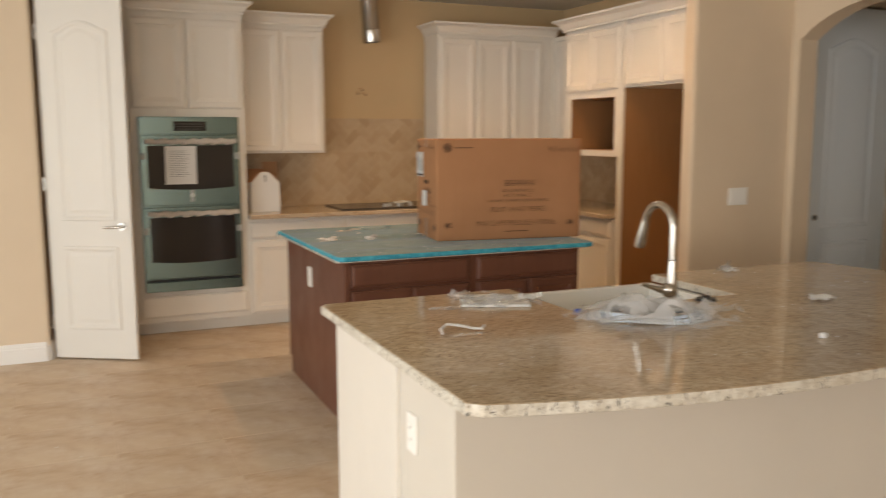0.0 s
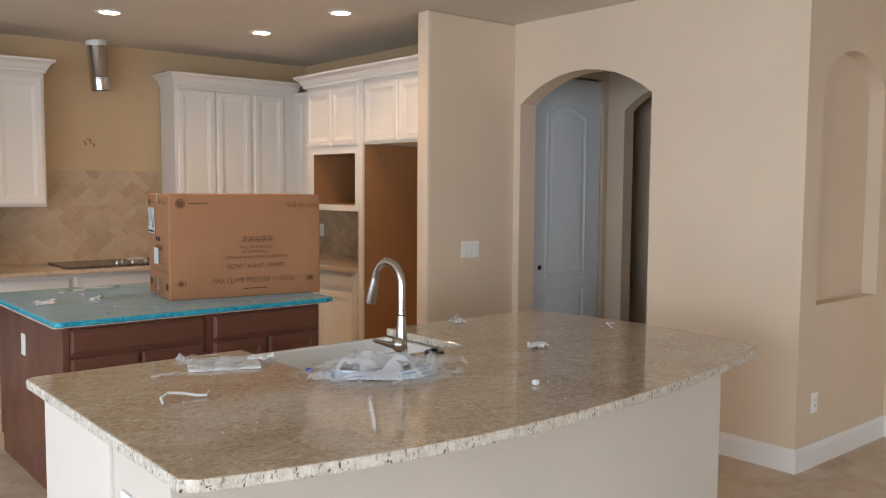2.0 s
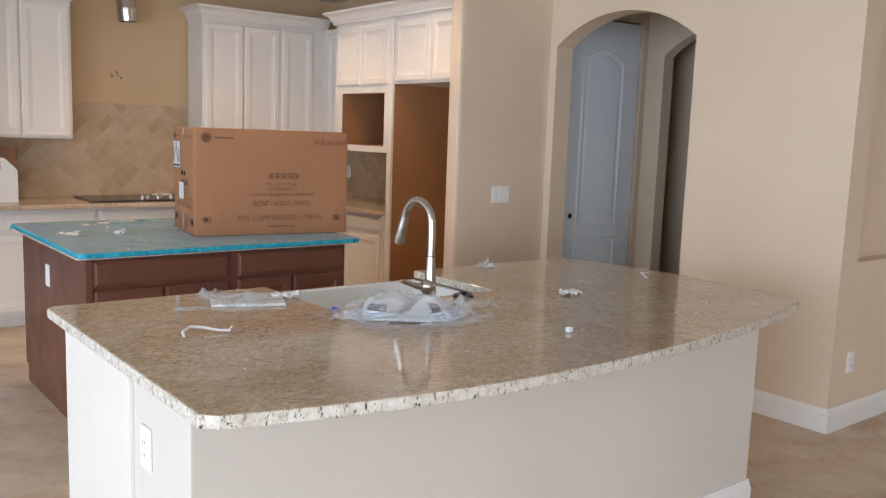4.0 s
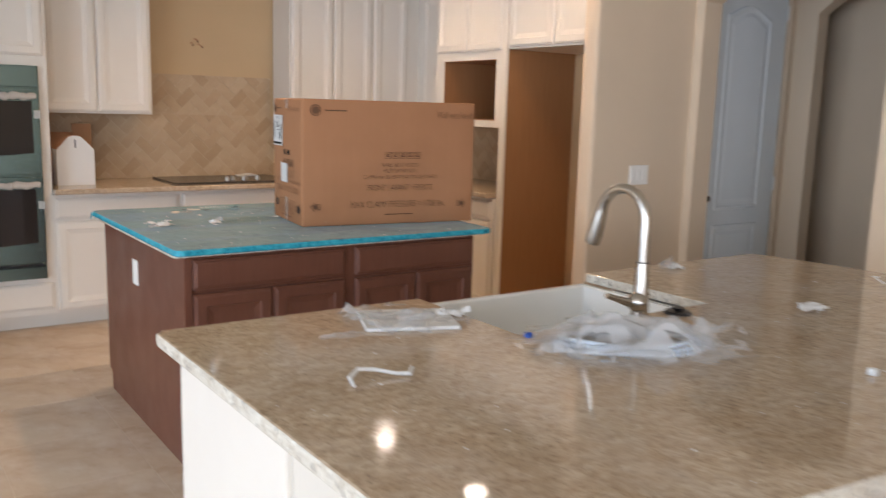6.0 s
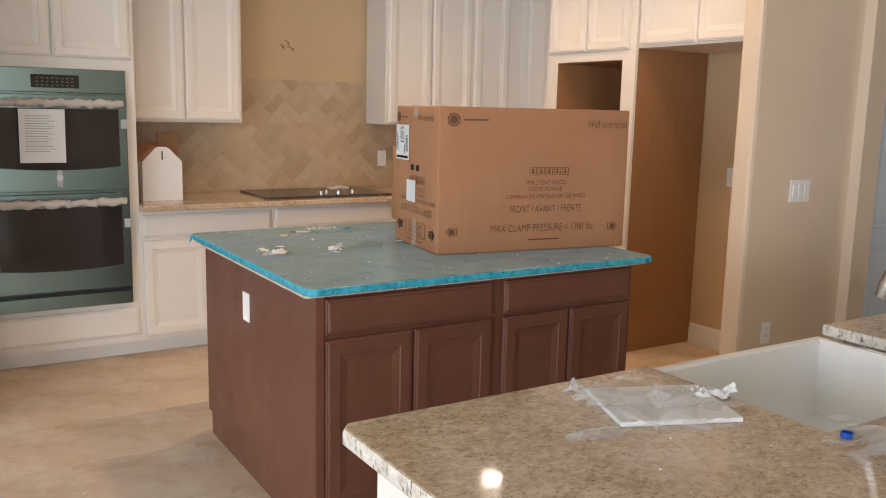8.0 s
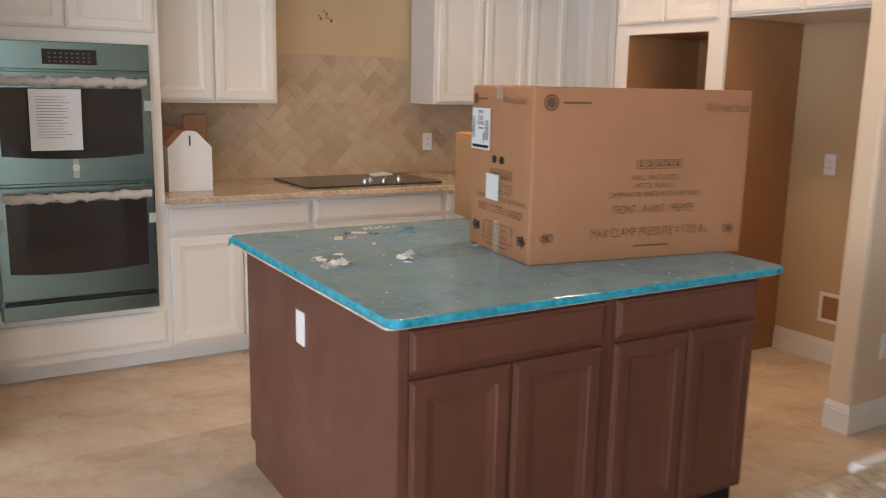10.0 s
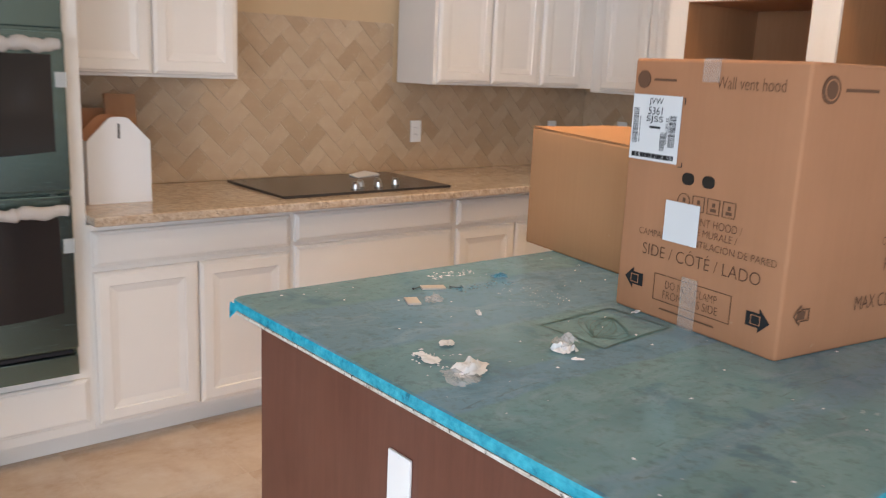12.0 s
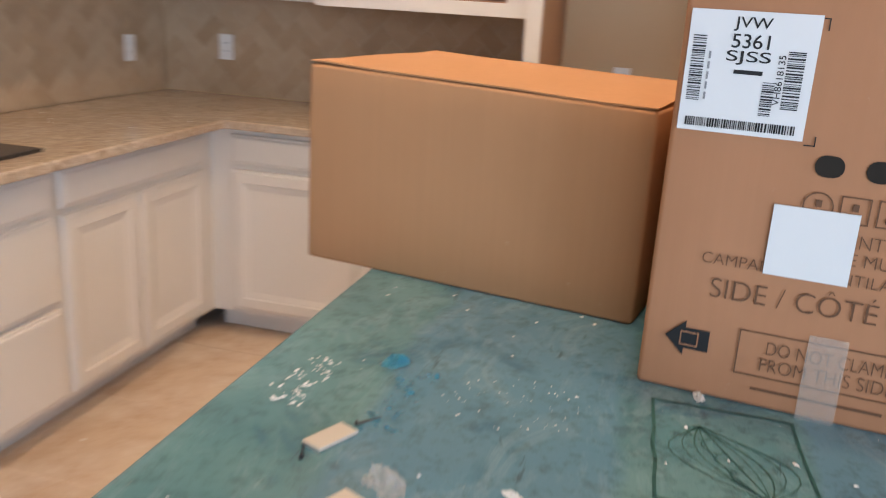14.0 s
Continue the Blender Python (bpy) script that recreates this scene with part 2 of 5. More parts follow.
def loops_bm(loops, close_first=True, close_last=True):
    """Bridges loops of the same length, each a list of points."""
    bm = bmesh.new()
    rows = [[bm.verts.new(p) for p in loop] for loop in loops]
    k = len(rows[0])
    for a, b in zip(rows, rows[1:]):
        for i in range(k):
            bm.faces.new((a[i], a[(i + 1) % k], b[(i + 1) % k], b[i]))
    if close_first:
        bm.faces.new(rows[0][::-1])
    if close_last:
        bm.faces.new(rows[-1])
    bmesh.ops.recalc_face_normals(bm, faces=bm.faces[:])
    return bm


def tube_bm(points, radius, segments=12, radii=None):
    """A round tube along points."""
    pts = [Vector(p) for p in points]
    loops = []
    side = None
    for i, p in enumerate(pts):
        d = (pts[min(i + 1, len(pts) - 1)] - pts[max(i - 1, 0)]).normalized()
        if side is None:
            side = d.orthogonal().normalized()
        side = (side - d * side.dot(d)).normalized()
        up = d.cross(side)
        r = radii[i] if radii else radius
        loops.append([p + r * (math.cos(2 * math.pi * j / segments) * side + math.sin(2 * math.pi * j / segments) * up) for j in range(segments)])
    return loops_bm(loops)


def mesh_of(name, bm, material, smooth=False):
    me = bpy.data.meshes.new(name)
    bm.to_mesh(me)
    bm.free()
    for m in material if isinstance(material, (list, tuple)) else [material]:
        me.materials.append(m)
    if smooth:
        me.shade_smooth()
        me.set_sharp_from_angle(angle=radians(40))
    return me


def part(name, bm, material, parent, label="", smooth=False):
    ob = new(name, mesh_of(name, bm, material, smooth))
    ob.parent = parent
    if label:
        tagged(ob, label)
    return ob


def thing(name, m, label, category, group="", kind=""):
    ob = new(name)
    ob.empty_display_size = 0.1
    ob.matrix_world = m
    return tagged(ob, label, category, group, kind)


def solid(name, bm, material, label, category, kind="structure", m=None, smooth=False, group=""):
    ob = new(name, mesh_of(name, bm, material, smooth))
    if m is not None:
        ob.matrix_world = m
    return tagged(ob, label, category, group, kind)


def panel_bm(w, h, steps, x0=0.0, z0=0.0):
    """A rectangular panel facing -y: steps of (inset, y)."""
    loops = [[(x0 + i, y, z0 + i), (x0 + w - i, y, z0 + i), (x0 + w - i, y, z0 + h - i), (x0 + i, y, z0 + h - i)] for i, y in steps]
    return loops_bm(loops)


DOOR_STEPS = [(0, 0.019), (0, 0.010), (0.004, 0.0048), (0.009, 0.004), (0.013, 0.0008), (0.018, 0.0), (0.052, 0.0), (0.056, 0.0045), (0.062, 0.0055), (0.082, 0.0105), (0.086, 0.0105)]
DRAWER_STEPS = [(0, 0.019), (0, 0.010), (0.004, 0.0055), (0.009, 0.005), (0.014, 0.001), (0.020, 0.0), (0.026, 0.0)]

# ---- the large structure ----
TOP = 2.74          # ceiling height
COOK_Y = 9.41       # wall with the cooktop
SIDE_X = 6.225       # wall with the fridge recess and the arch
STUB_Y0, STUB_Y1, STUB_X = 6.46, 6.575, 5.405
CORNER_Y = 4.25    # end of the arch wall
LEFT_X, BACK_Y, FAR_X = -2.5, -3.5, 9.2
PANTRY_Y = 8.34


def arch_points(c, half, spring, rise, n=18):
    """Points of a segmental arch from its right spring to its left one."""
    r = (half * half + rise * rise) / (2 * rise)
    a = math.asin(half / r)
    return [(c + r * math.sin(a - 2 * a * i / n), spring + rise - r + r * math.cos(a - 2 * a * i / n)) for i in range(n + 1)]


solid("floor", box_bm(LEFT_X, BACK_Y, -0.12, FAR_X, 10.0, -0.0012), painted("screed", (0.60, 0.50, 0.40), 0.7, 30, 0.3, 0.1), "pale grouted bed under dusty beige floor tiles", "floor")
solid("ceiling", box_bm(LEFT_X - 0.15, BACK_Y - 0.15, TOP, FAR_X + 0.15, 10.1, TOP + 0.15), CEIL, "off-white painted ceiling with recessed lights", "ceiling")
solid("wall_cook", box_bm(0.9, COOK_Y + 0.01, 0, SIDE_X + 0.01, COOK_Y + 0.16, TOP), KITCHEN_WALL, "golden tan painted kitchen wall above the tiles, lamp warmth in its colour", "wall")
solid("wall_side", box_bm(SIDE_X + 0.01, STUB_Y1, 0, SIDE_X + 0.16, COOK_Y + 0.16, TOP), KITCHEN_WALL, "golden tan painted wall behind cabinets, lamp warmth in its colour", "wall")
solid("wall_stub", box_bm(STUB_X, STUB_Y0, 0, SIDE_X + 0.16, STUB_Y1, TOP, 0.022), WALL, "beige painted stub wall beside the fridge recess", "wall")

# arch wall, facing the room
ARCH_C, ARCH_HALF, ARCH_SPRING, ARCH_RISE = 5.825, 0.572, 2.16, 0.195
outline = [(CORNER_Y + 0.09, 0), (CORNER_Y + 0.09, TOP), (STUB_Y0, TOP), (STUB_Y0, 0), (ARCH_C + ARCH_HALF, 0)] + arch_points(ARCH_C, ARCH_HALF, ARCH_SPRING, ARCH_RISE) + [(ARCH_C - ARCH_HALF, 0)]
solid("wall_arch", prism_bm(outline, "x", SIDE_X, SIDE_X + 0.16), WALL, "beige painted wall with an arched passage", "wall")


def niche_wall():
    """A wall facing -y with an arched niche."""
    c, half, sill, spring, rise = 6.79, 0.385, 0.92, 2.16, 0.195
    y0, y1, y2 = CORNER_Y, CORNER_Y + 0.09, CORNER_Y + 0.26
    x0, x1 = SIDE_X, FAR_X
    bm = box_bm(x0 + 0.16, y0, 0, c - half, y1, TOP)
    box_bm(x0, y0 + 0.0, 0, x0 + 0.16, y1, TOP, 0, bm)
    box_bm(c + half, y0, 0, x1, y1, TOP, 0, bm)
    box_bm(c - half, y0, 0, c + half, y1, sill, 0, bm)
    prism_bm([(c - half, TOP), (c + half, TOP)] + arch_points(c, half, spring, rise), "y", y0, y1, bm)
    box_bm(x0 + 0.16, y1, 0, x1, y2, TOP, 0, bm)
    solid("wall_niche", bm, WALL, "beige painted wall with an arched display niche", "wall")


niche_wall()
# hall behind the arch
HALL_Y = 6.62
DOOR_X0, DOOR_X1 = 6.575, 7.445
bm = box_bm(SIDE_X + 0.16, HALL_Y, 0, DOOR_X0, HALL_Y + 0.12, TOP)
box_bm(DOOR_X1, HALL_Y, 0, 7.50, HALL_Y + 0.12, TOP, 0, bm)
box_bm(DOOR_X0, HALL_Y, 2.46, DOOR_X1, HALL_Y + 0.12, TOP, 0, bm)
box_bm(DOOR_X0, HALL_Y + 0.10, 0, DOOR_X1, HALL_Y + 0.14, 2.46, 0, bm)
solid("wall_hall", bm, WALL, "beige painted hall wall with a door", "wall")
outline = [(CORNER_Y + 0.26, 0), (CORNER_Y + 0.26, TOP), (HALL_Y, TOP), (HALL_Y, 0), (6.45, 0)] + arch_points(5.93, 0.52, 2.2, 0.2) + [(5.41, 0)]
solid("wall_hall_end", prism_bm(outline, "x", 7.50, 7.62), WALL, "beige painted hall end wall with an arch", "wall")
solid("wall_return", box_bm(7.36, CORNER_Y - 1.1, 0, 7.48, CORNER_Y, TOP), WALL, "beige painted return wall beyond the niche", "wall")
solid("wall_hall_beyond", box_bm(8.0, CORNER_Y + 0.26, 0, 8.1, HALL_Y + 0.9, TOP), WALL, "beige painted wall beyond the hall arch", "wall")
solid("wall_far", box_bm(FAR_X, BACK_Y, 0, FAR_X + 0.15, 10.0, TOP), WALL, "beige painted wall", "wall")
solid("wall_hall_rear", box_bm(SIDE_X + 0.17, HALL_Y + 0.9, 0, FAR_X, HALL_Y + 1.0, TOP), WALL, "beige painted wall", "wall")

# wall beside the pantry and its side
solid("wall_pantry", box_bm(LEFT_X, PANTRY_Y, 0, 1.525, PANTRY_Y + 0.12, TOP, 0.02), WALL, "beige painted wall with a rounded corner", "wall")
bm = box_bm(1.525, PANTRY_Y + 0.02, 2.47, 2.15, PANTRY_Y + 0.12, TOP)
solid("wall_pantry_head", bm, WALL, "beige painted wall above the pantry door", "wall")
solid("wall_pantry_side", box_bm(0.78, PANTRY_Y + 0.12, 0, 0.9, COOK_Y + 0.16, TOP), WALL, "beige painted pantry wall", "wall")

# living area behind the camera, with glazed openings
WX0, WX1, WZ1 = -2.1, 1.9, 2.4
bm = box_bm(LEFT_X - 0.15, BACK_Y - 0.15, 0, WX0, BACK_Y, TOP)
box_bm(WX1, BACK_Y - 0.15, 0, FAR_X + 0.15, BACK_Y, TOP, 0, bm)
box_bm(WX0, BACK_Y - 0.15, WZ1, WX1, BACK_Y, TOP, 0, bm)
solid("wall_back", bm, WALL, "beige painted wall with a wide glazed opening", "wall")
bm = box_bm(LEFT_X - 0.15, BACK_Y, 0, LEFT_X, -0.4, TOP)
box_bm(LEFT_X - 0.15, 3.6, 0, LEFT_X, 4.25, TOP, 0, bm)
box_bm(LEFT_X - 0.15, 6.95, 0, LEFT_X, PANTRY_Y + 0.12, TOP, 0, bm)
box_bm(LEFT_X - 0.15, 4.25, WZ1, LEFT_X, 6.95, TOP, 0, bm)
box_bm(LEFT_X - 0.15, -0.4, WZ1, LEFT_X, 3.6, TOP, 0, bm)
solid("wall_left", bm, WALL, "beige painted wall with a wide glazed opening", "wall")
solid("ground", box_bm(-60, -60, -0.4, 60, 60, -0.13), painted("yard_soil", (0.30, 0.25, 0.18), 0.9, 20, 0.5, 0.15), "bare sandy yard outside", "ground")


# ---- cabinets ----
FACE_Y = 8.765       # cabinet fronts on the cook wall
FACE_X = 5.60       # cabinet fronts on the side wall


def cabinet(name, m, w, h, depth, label, group="kitchen cabinets", fronts=(), z0=0.0, toe=0.0, material=None, opening=None):
    """A cabinet in its own frame: x along its front, y to its back, z up. fronts: (kind, x0, z0, x1, z1)."""
    mat = material or WHITE
    ob = thing(name, m, label, "cabinet", group)
    if opening:
        ox0, oz0, ox1, oz1 = opening
        bm = box_bm(0, 0.02, z0, ox0, depth, h)
        box_bm(ox1, 0.02, z0, w, depth, h, 0, bm)
        box_bm(ox0, 0.02, z0, ox1, depth, oz0, 0, bm)
        box_bm(ox0, 0.02, oz1, ox1, depth, h, 0, bm)
        part("body", bm, mat, ob)
        for a in ((ox0, 0.022, oz0, ox0 + 0.004, depth - 0.01, oz1), (ox1 - 0.004, 0.022, oz0, ox1, depth - 0.01, oz1), (ox0 + 0.004, 0.022, oz0, ox1 - 0.004, depth - 0.01, oz0 + 0.004), (ox0 + 0.004, 0.022, oz1 - 0.004, ox1 - 0.004, depth - 0.01, oz1), (ox0 + 0.004, depth - 0.012, oz0 + 0.004, ox1 - 0.004, depth - 0.004, oz1 - 0.004)):
            part("lining", box_bm(*a), RAW, ob, "brown wood-look lining board")
    else:
        part("body", box_bm(0, 0.02, z0 + toe, w, depth, h, 0.002), mat, ob)
    if toe:
        part("toe_kick", box_bm(0.0, 0.115, z0, w, depth - 0.02, z0 + toe), mat, ob)
    for kind, a, b, c, d in fronts:
        steps = DOOR_STEPS if kind == "door" else DRAWER_STEPS
        part(kind, panel_bm(c - a, d - b, steps, a, b), mat, ob)
    return ob


def face_south(x, y=FACE_Y):
    return pose(x, y, 0)


def face_west(y, x=FACE_X):
    return pose(x, y, 0, 0, 0, -90)


def crown(runs, z, name="crown", parent=None, height=0.10, out=0.07, mat=None):
    """Crown moulding along an open line of plan points, projecting to the right of its direction."""
    prof = [(0, 0), (0.012, 0), (0.012, 0.018), (0.022, 0.03), (out * 0.55, height * 0.62), (out * 0.9, height * 0.80), (out, height * 0.82), (out, height), (0, height)]
    pts = [Vector((x, y)) for x, y in runs]
    loops = []
    for i, p in enumerate(pts):
        n = []
        for a, b in ((i - 1, i), (i, i + 1)):
            if 0 <= a and b < len(pts):
                d = (pts[b] - pts[a]).normalized()
                n.append(Vector((d.y, -d.x)))
        k = n[0] if len(n) == 1 else (n[0] + n[1]) / (1 + n[0].dot(n[1]))
        loops.append([(p.x + k.x * o, p.y + k.y * o, z + h) for o, h in prof])
    return loops_bm(loops)


DT, DB = 0.70, 0.12     # doors' top and bottom on base cabinets
cabinet("base_cabinet", face_south(2.98), 0.81, 0.874, 0.63, "white painted base cabinet with one drawer and two doors", fronts=[("drawer_front", 0.012, 0.72, 0.798, 0.85), ("door", 0.012, DB, 0.402, DT), ("door", 0.408, DB, 0.798, DT)], toe=0.10)
cabinet("drawer_cabinet", face_south(3.79), 0.87, 0.874, 0.63, "white painted drawer cabinet under the cooktop", fronts=[("drawer_front", 0.014, 0.735, 0.856, 0.855), ("drawer_front", 0.014, 0.44, 0.856, 0.72), ("drawer_front", 0.014, DB, 0.856, 0.425)], toe=0.10)
cabinet("base_cabinet", face_south(4.66), 0.92, 0.874, 0.63, "white painted corner base cabinet with drawer and doors", fronts=[("drawer_front", 0.022, 0.735, 0.83, 0.855), ("door", 0.022, DB, 0.402, 0.715), ("door", 0.412, DB, 0.83, 0.715)], toe=0.10)
cabinet("base_cabinet", face_west(8.79, 5.555), 0.71, 0.874, 0.67, "white painted base cabinet with a drawer over a door", fronts=[("drawer_front", 0.10, 0.735, 0.695, 0.855), ("door", 0.10, DB, 0.695, 0.715)], toe=0.10)
cabinet("base_cabinet", face_west(8.08, 5.555), 0.518, 0.874, 0.67, "white painted base cabinet with a drawer over a door", fronts=[("drawer_front", 0.02, 0.735, 0.50, 0.855), ("door", 0.02, DB, 0.50, 0.715)], toe=0.10)

UB, UT = 1.385, 2.43
ob = cabinet("wall_cabinet", face_south(2.985, 9.08), 0.725, UT, 0.325, "white painted two-door wall cabinet with crown", fronts=[("door", 0.01, UB + 0.012, 0.357, 2.39), ("door", 0.363, UB + 0.012, 0.712, 2.39)], z0=UB)
part("crown", crown([(0, 0.0), (0.725, 0.0), (0.725, 0.32)], 2.42), WHITE, ob)
ob = cabinet("wall_cabinet", face_south(4.755, 9.08), 1.177, UT, 0.325, "white painted three-door wall cabinet with crown", fronts=[("door", 0.02, UB + 0.012, 0.372, 2.39), ("door", 0.38, UB + 0.012, 0.72, 2.39), ("door", 0.745, UB + 0.012, 1.06, 2.39)], z0=UB)
part("crown", crown([(0, 0.32), (0, 0.0), (1.197, 0.0)], 2.42), WHITE, ob)
cabinet("wall_cabinet", face_west(9.10, 5.91), 0.73, UT, 0.32, "white painted two-door corner wall cabinet", fronts=[("door", 0.08, UB - 0.005, 0.395, 2.39), ("door", 0.402, UB - 0.005, 0.72, 2.39)], z0=UB - 0.02)
ob = cabinet("microwave_cabinet", face_west(8.36), 0.80, 2.40, 0.63, "white cabinet with an empty open microwave bay", fronts=[("door", 0.02, 1.885, 0.395, 2.355), ("door", 0.402, 1.885, 0.79, 2.355)], z0=1.362, opening=(0.105, 1.41, 0.725, 1.826))
part("crown", crown([(0, 0.32), (0, 0.0), (0.861, 0.0)], 2.385, out=0.075), WHITE, ob)
ob = cabinet("fridge_cabinet", face_west(7.50), 0.905, 2.40, 0.63, "white two-door cabinet above the empty fridge recess", fronts=[("door", 0.01, 1.90, 0.45, 2.355), ("door", 0.457, 1.90, 0.89, 2.355)], z0=1.887)
part("crown", crown([(0.001, 0.0), (0.904, 0.0)], 2.385, out=0.075), WHITE, ob)
ob = thing("fridge_surround", pose(FACE_X, 7.53, 0), "tall white-edged brown side board of the fridge recess", "cabinet board")
part("panel", box_bm(0.02, -0.026, 0, 0.63, 0.026, 2.40, 0.001), RAW, ob)
part("edge", box_bm(0, -0.0285, 0, 0.02, 0.0285, 2.40, 0.001), WHITE, ob, "white painted edge strip")

ob = cabinet("oven_cabinet", face_south(2.13), 0.85, 2.45, 0.63, "tall white oven cabinet with crown moulding", fronts=[("door", 0.02, 1.735, 0.42, 2.40), ("door", 0.428, 1.735, 0.83, 2.40), ("drawer_front", 0.02, 0.14, 0.83, 0.31)], toe=0.10, opening=None)
part("crown", crown([(0, 0.32), (0, 0.0), (0.85, 0.0), (0.85, 0.32)], 2.44), WHITE, ob)


def double_oven():
    """A built-in double oven: local x along the front, front at y = 0."""
    w, h = 0.735, 1.325
    ob = thing("double_oven", pose(2.19, FACE_Y - 0.012, 0.348), "double wall oven in blue-filmed steel with dark glass", "oven")
    part("frame", box_bm(0, 0.012, 0, w, 0.03, h, 0.003), BLUE_STEEL, ob)
    part("control_panel", box_bm(0.004, -0.004, h - 0.13, w - 0.004, 0.02, h, 0.004), BLUE_STEEL, ob)
    disp = part("display", box_bm(0.25, -0.007, h - 0.105, 0.49, 0, h - 0.035, 0.002), DARKGLASS, ob, "black glass control display")
    for r in range(3):
        for c in range(8):
            part("button_mark", box_bm(0.275 + c * 0.025, -0.0078, h - 0.095 + r * 0.019, 0.287 + c * 0.025, -0.0068, h - 0.089 + r * 0.019), FAINTMARK, disp)
    for k, (z0, z1) in enumerate(((0.66, 1.185), (0.10, 0.645))):
        d = part("oven_door", box_bm(0.006, -0.026, z0, w - 0.006, 0.01, z1, 0.005), BLUE_STEEL, ob)
        gz0 = z0 + 0.135
        n = 14
        lo = [(0.05 + (w - 0.10) * i / n, gz0 - 0.018 * (1 - (2 * i / n - 1) ** 2)) for i in range(n + 1)]
        part("window", prism_bm(lo + [(w - 0.05, z1 - 0.075), (0.05, z1 - 0.075)], "y", -0.029, -0.02), DARKGLASS, d, "dark oven glass")
        hz = z1 - 0.045
        rnd = random.Random(31 + k)
        pts = [(0.035 + (w - 0.07) * i / 44, -0.075 - 0.012 * math.sin(math.pi * i / 44), hz + 0.004 * math.sin(i * 0.9 + k)) for i in range(45)]
        radii = [0.021 + rnd.uniform(-0.0045, 0.0055) for i in range(45)]
        bar = part("handle", tube_bm([(0.06 + (w - 0.12) * i / 16, -0.075 - 0.012 * math.sin(math.pi * i / 16), hz) for i in range(17)], 0.013, 12), STEEL, d, "brushed steel handle", True)
        part("wrapping", tube_bm(pts, 0.02, 12, radii), WRAP, bar, "crumpled clear plastic wrapping", True)
        for x in (0.06, w - 0.06):
            part("handle_post", cyl_bm(0.010, 0.055, (x, -0.05, hz), "y", 12), BLUE_STEEL, d)
        for x in (0.022, w - 0.022):
            part("tape", box_bm(x - 0.018, -0.029, z0 + 0.345, x + 0.018, -0.0265, z0 + 0.395), CLEARTAPE, d, "strip of clear tape")
    part("vent", box_bm(0.02, -0.012, 0.078, w - 0.02, 0.02, 0.092, 0.002), BLACK, ob)
    part("trim", box_bm(0.006, -0.02, 0.0, w - 0.006, 0.012, 0.074, 0.004), BLUE_STEEL, ob)
    part("tape", box_bm(w / 2 - 0.014, -0.0275, 0.685, w / 2 + 0.014, -0.0262, 0.79), CLEARTAPE, ob, "strip of clear tape")
    part("badge", cyl_bm(0.017, 0.004, (w / 2, -0.028, 0.735), "y", 20), STEEL, ob)


CLEARTAPE = Nodes("frosted_tape", (0.62, 0.64, 0.62), 0.2)
CLEARTAPE.set("Alpha", 0.55)
CLEARTAPE = CLEARTAPE.mat
WRAP = Nodes("plastic_wrap", (0.66, 0.60, 0.54), 0.2)
WRAP.set("Alpha", 0.78)
WRAP.bump(WRAP.noise(45, 5, 0.7), 0.9, 0.012)
WRAP = WRAP.mat
FAINTMARK = painted("key_print", (0.10, 0.10, 0.10), 0.5, 50, 0, 0.05)
GREYMARK = painted("button_print", (0.25, 0.25, 0.25), 0.5, 50, 0, 0.05)
double_oven()

# worktop along two walls
loop = [(2.98, 8.69), (5.51, 8.69), (5.51, 7.56), (SIDE_X, 7.56), (SIDE_X, COOK_Y), (2.98, COOK_Y)]


def slab(name, loop, z0, z1, top, edge, label, category, round_=0.006):
    bm = prism_bm(loop, "z", z0, z1)
    hor = [e for e in bm.edges if abs(e.verts[0].co.z - e.verts[1].co.z) < 1e-6]
    bmesh.ops.bevel(bm, geom=hor, offset=round_, segments=2, affect="EDGES", profile=0.5)
    for f in bm.faces:
        f.material_index = 0 if abs(f.normal.z) > 0.9 else 1
    ob = thing(name, Matrix(), label, category)
    rim = bm.copy()
    bmesh.ops.delete(bm, geom=[f for f in bm.faces if f.material_index], context="FACES")
    bmesh.ops.delete(rim, geom=[f for f in rim.faces if not f.material_index], context="FACES")
    for f in rim.faces:
        f.material_index = 0
    part("top", bm, top, ob)
    part("edge", rim, edge, ob)
    return ob


slab("worktop", loop, 0.880, 0.914, GRANITE, GRANITE, "brown speckled polished granite worktop along two walls", "worktop")

# ---- breakfast bar ----


def bar_front(x):
    d = x - 3.55
    return 3.617 + (0.158 if d < 0 else 0.0905) * d * d


BAR_L, BAR_R, BAR_BACK = 2.537, 5.035, 5.078
SINK_X0, SINK_X1, SINK_Y0 = 3.335, 4.09, 4.60
loop = [(BAR_L, 3.80), (BAR_L + 0.012, bar_front(BAR_L) + 0.012)] + [(BAR_L + 0.035 + (BAR_R - BAR_L - 0.06) * i / 36, bar_front(BAR_L + 0.035 + (BAR_R - BAR_L - 0.06) * i / 36)) for i in range(37)]
loop += [(BAR_R + 0.11 * math.sin(math.pi * (0.06 + 0.9 * i / 12)) ** 0.8, bar_front(BAR_R) + 0.03 + (BAR_BACK + 0.02 - bar_front(BAR_R)) * i / 12) for i in range(13)]
loop += [(SINK_X1, BAR_BACK + 0.05), (SINK_X1, SINK_Y0), (SINK_X0, SINK_Y0), (SINK_X0, BAR_BACK - 0.005), (BAR_L + 0.02, BAR_BACK - 0.005), (BAR_L, BAR_BACK - 0.03)]
slab("bar_worktop", loop, 0.880, 0.914, GRANITE, GRANITE_EDGE, "curved speckled granite bar top littered with debris", "worktop")

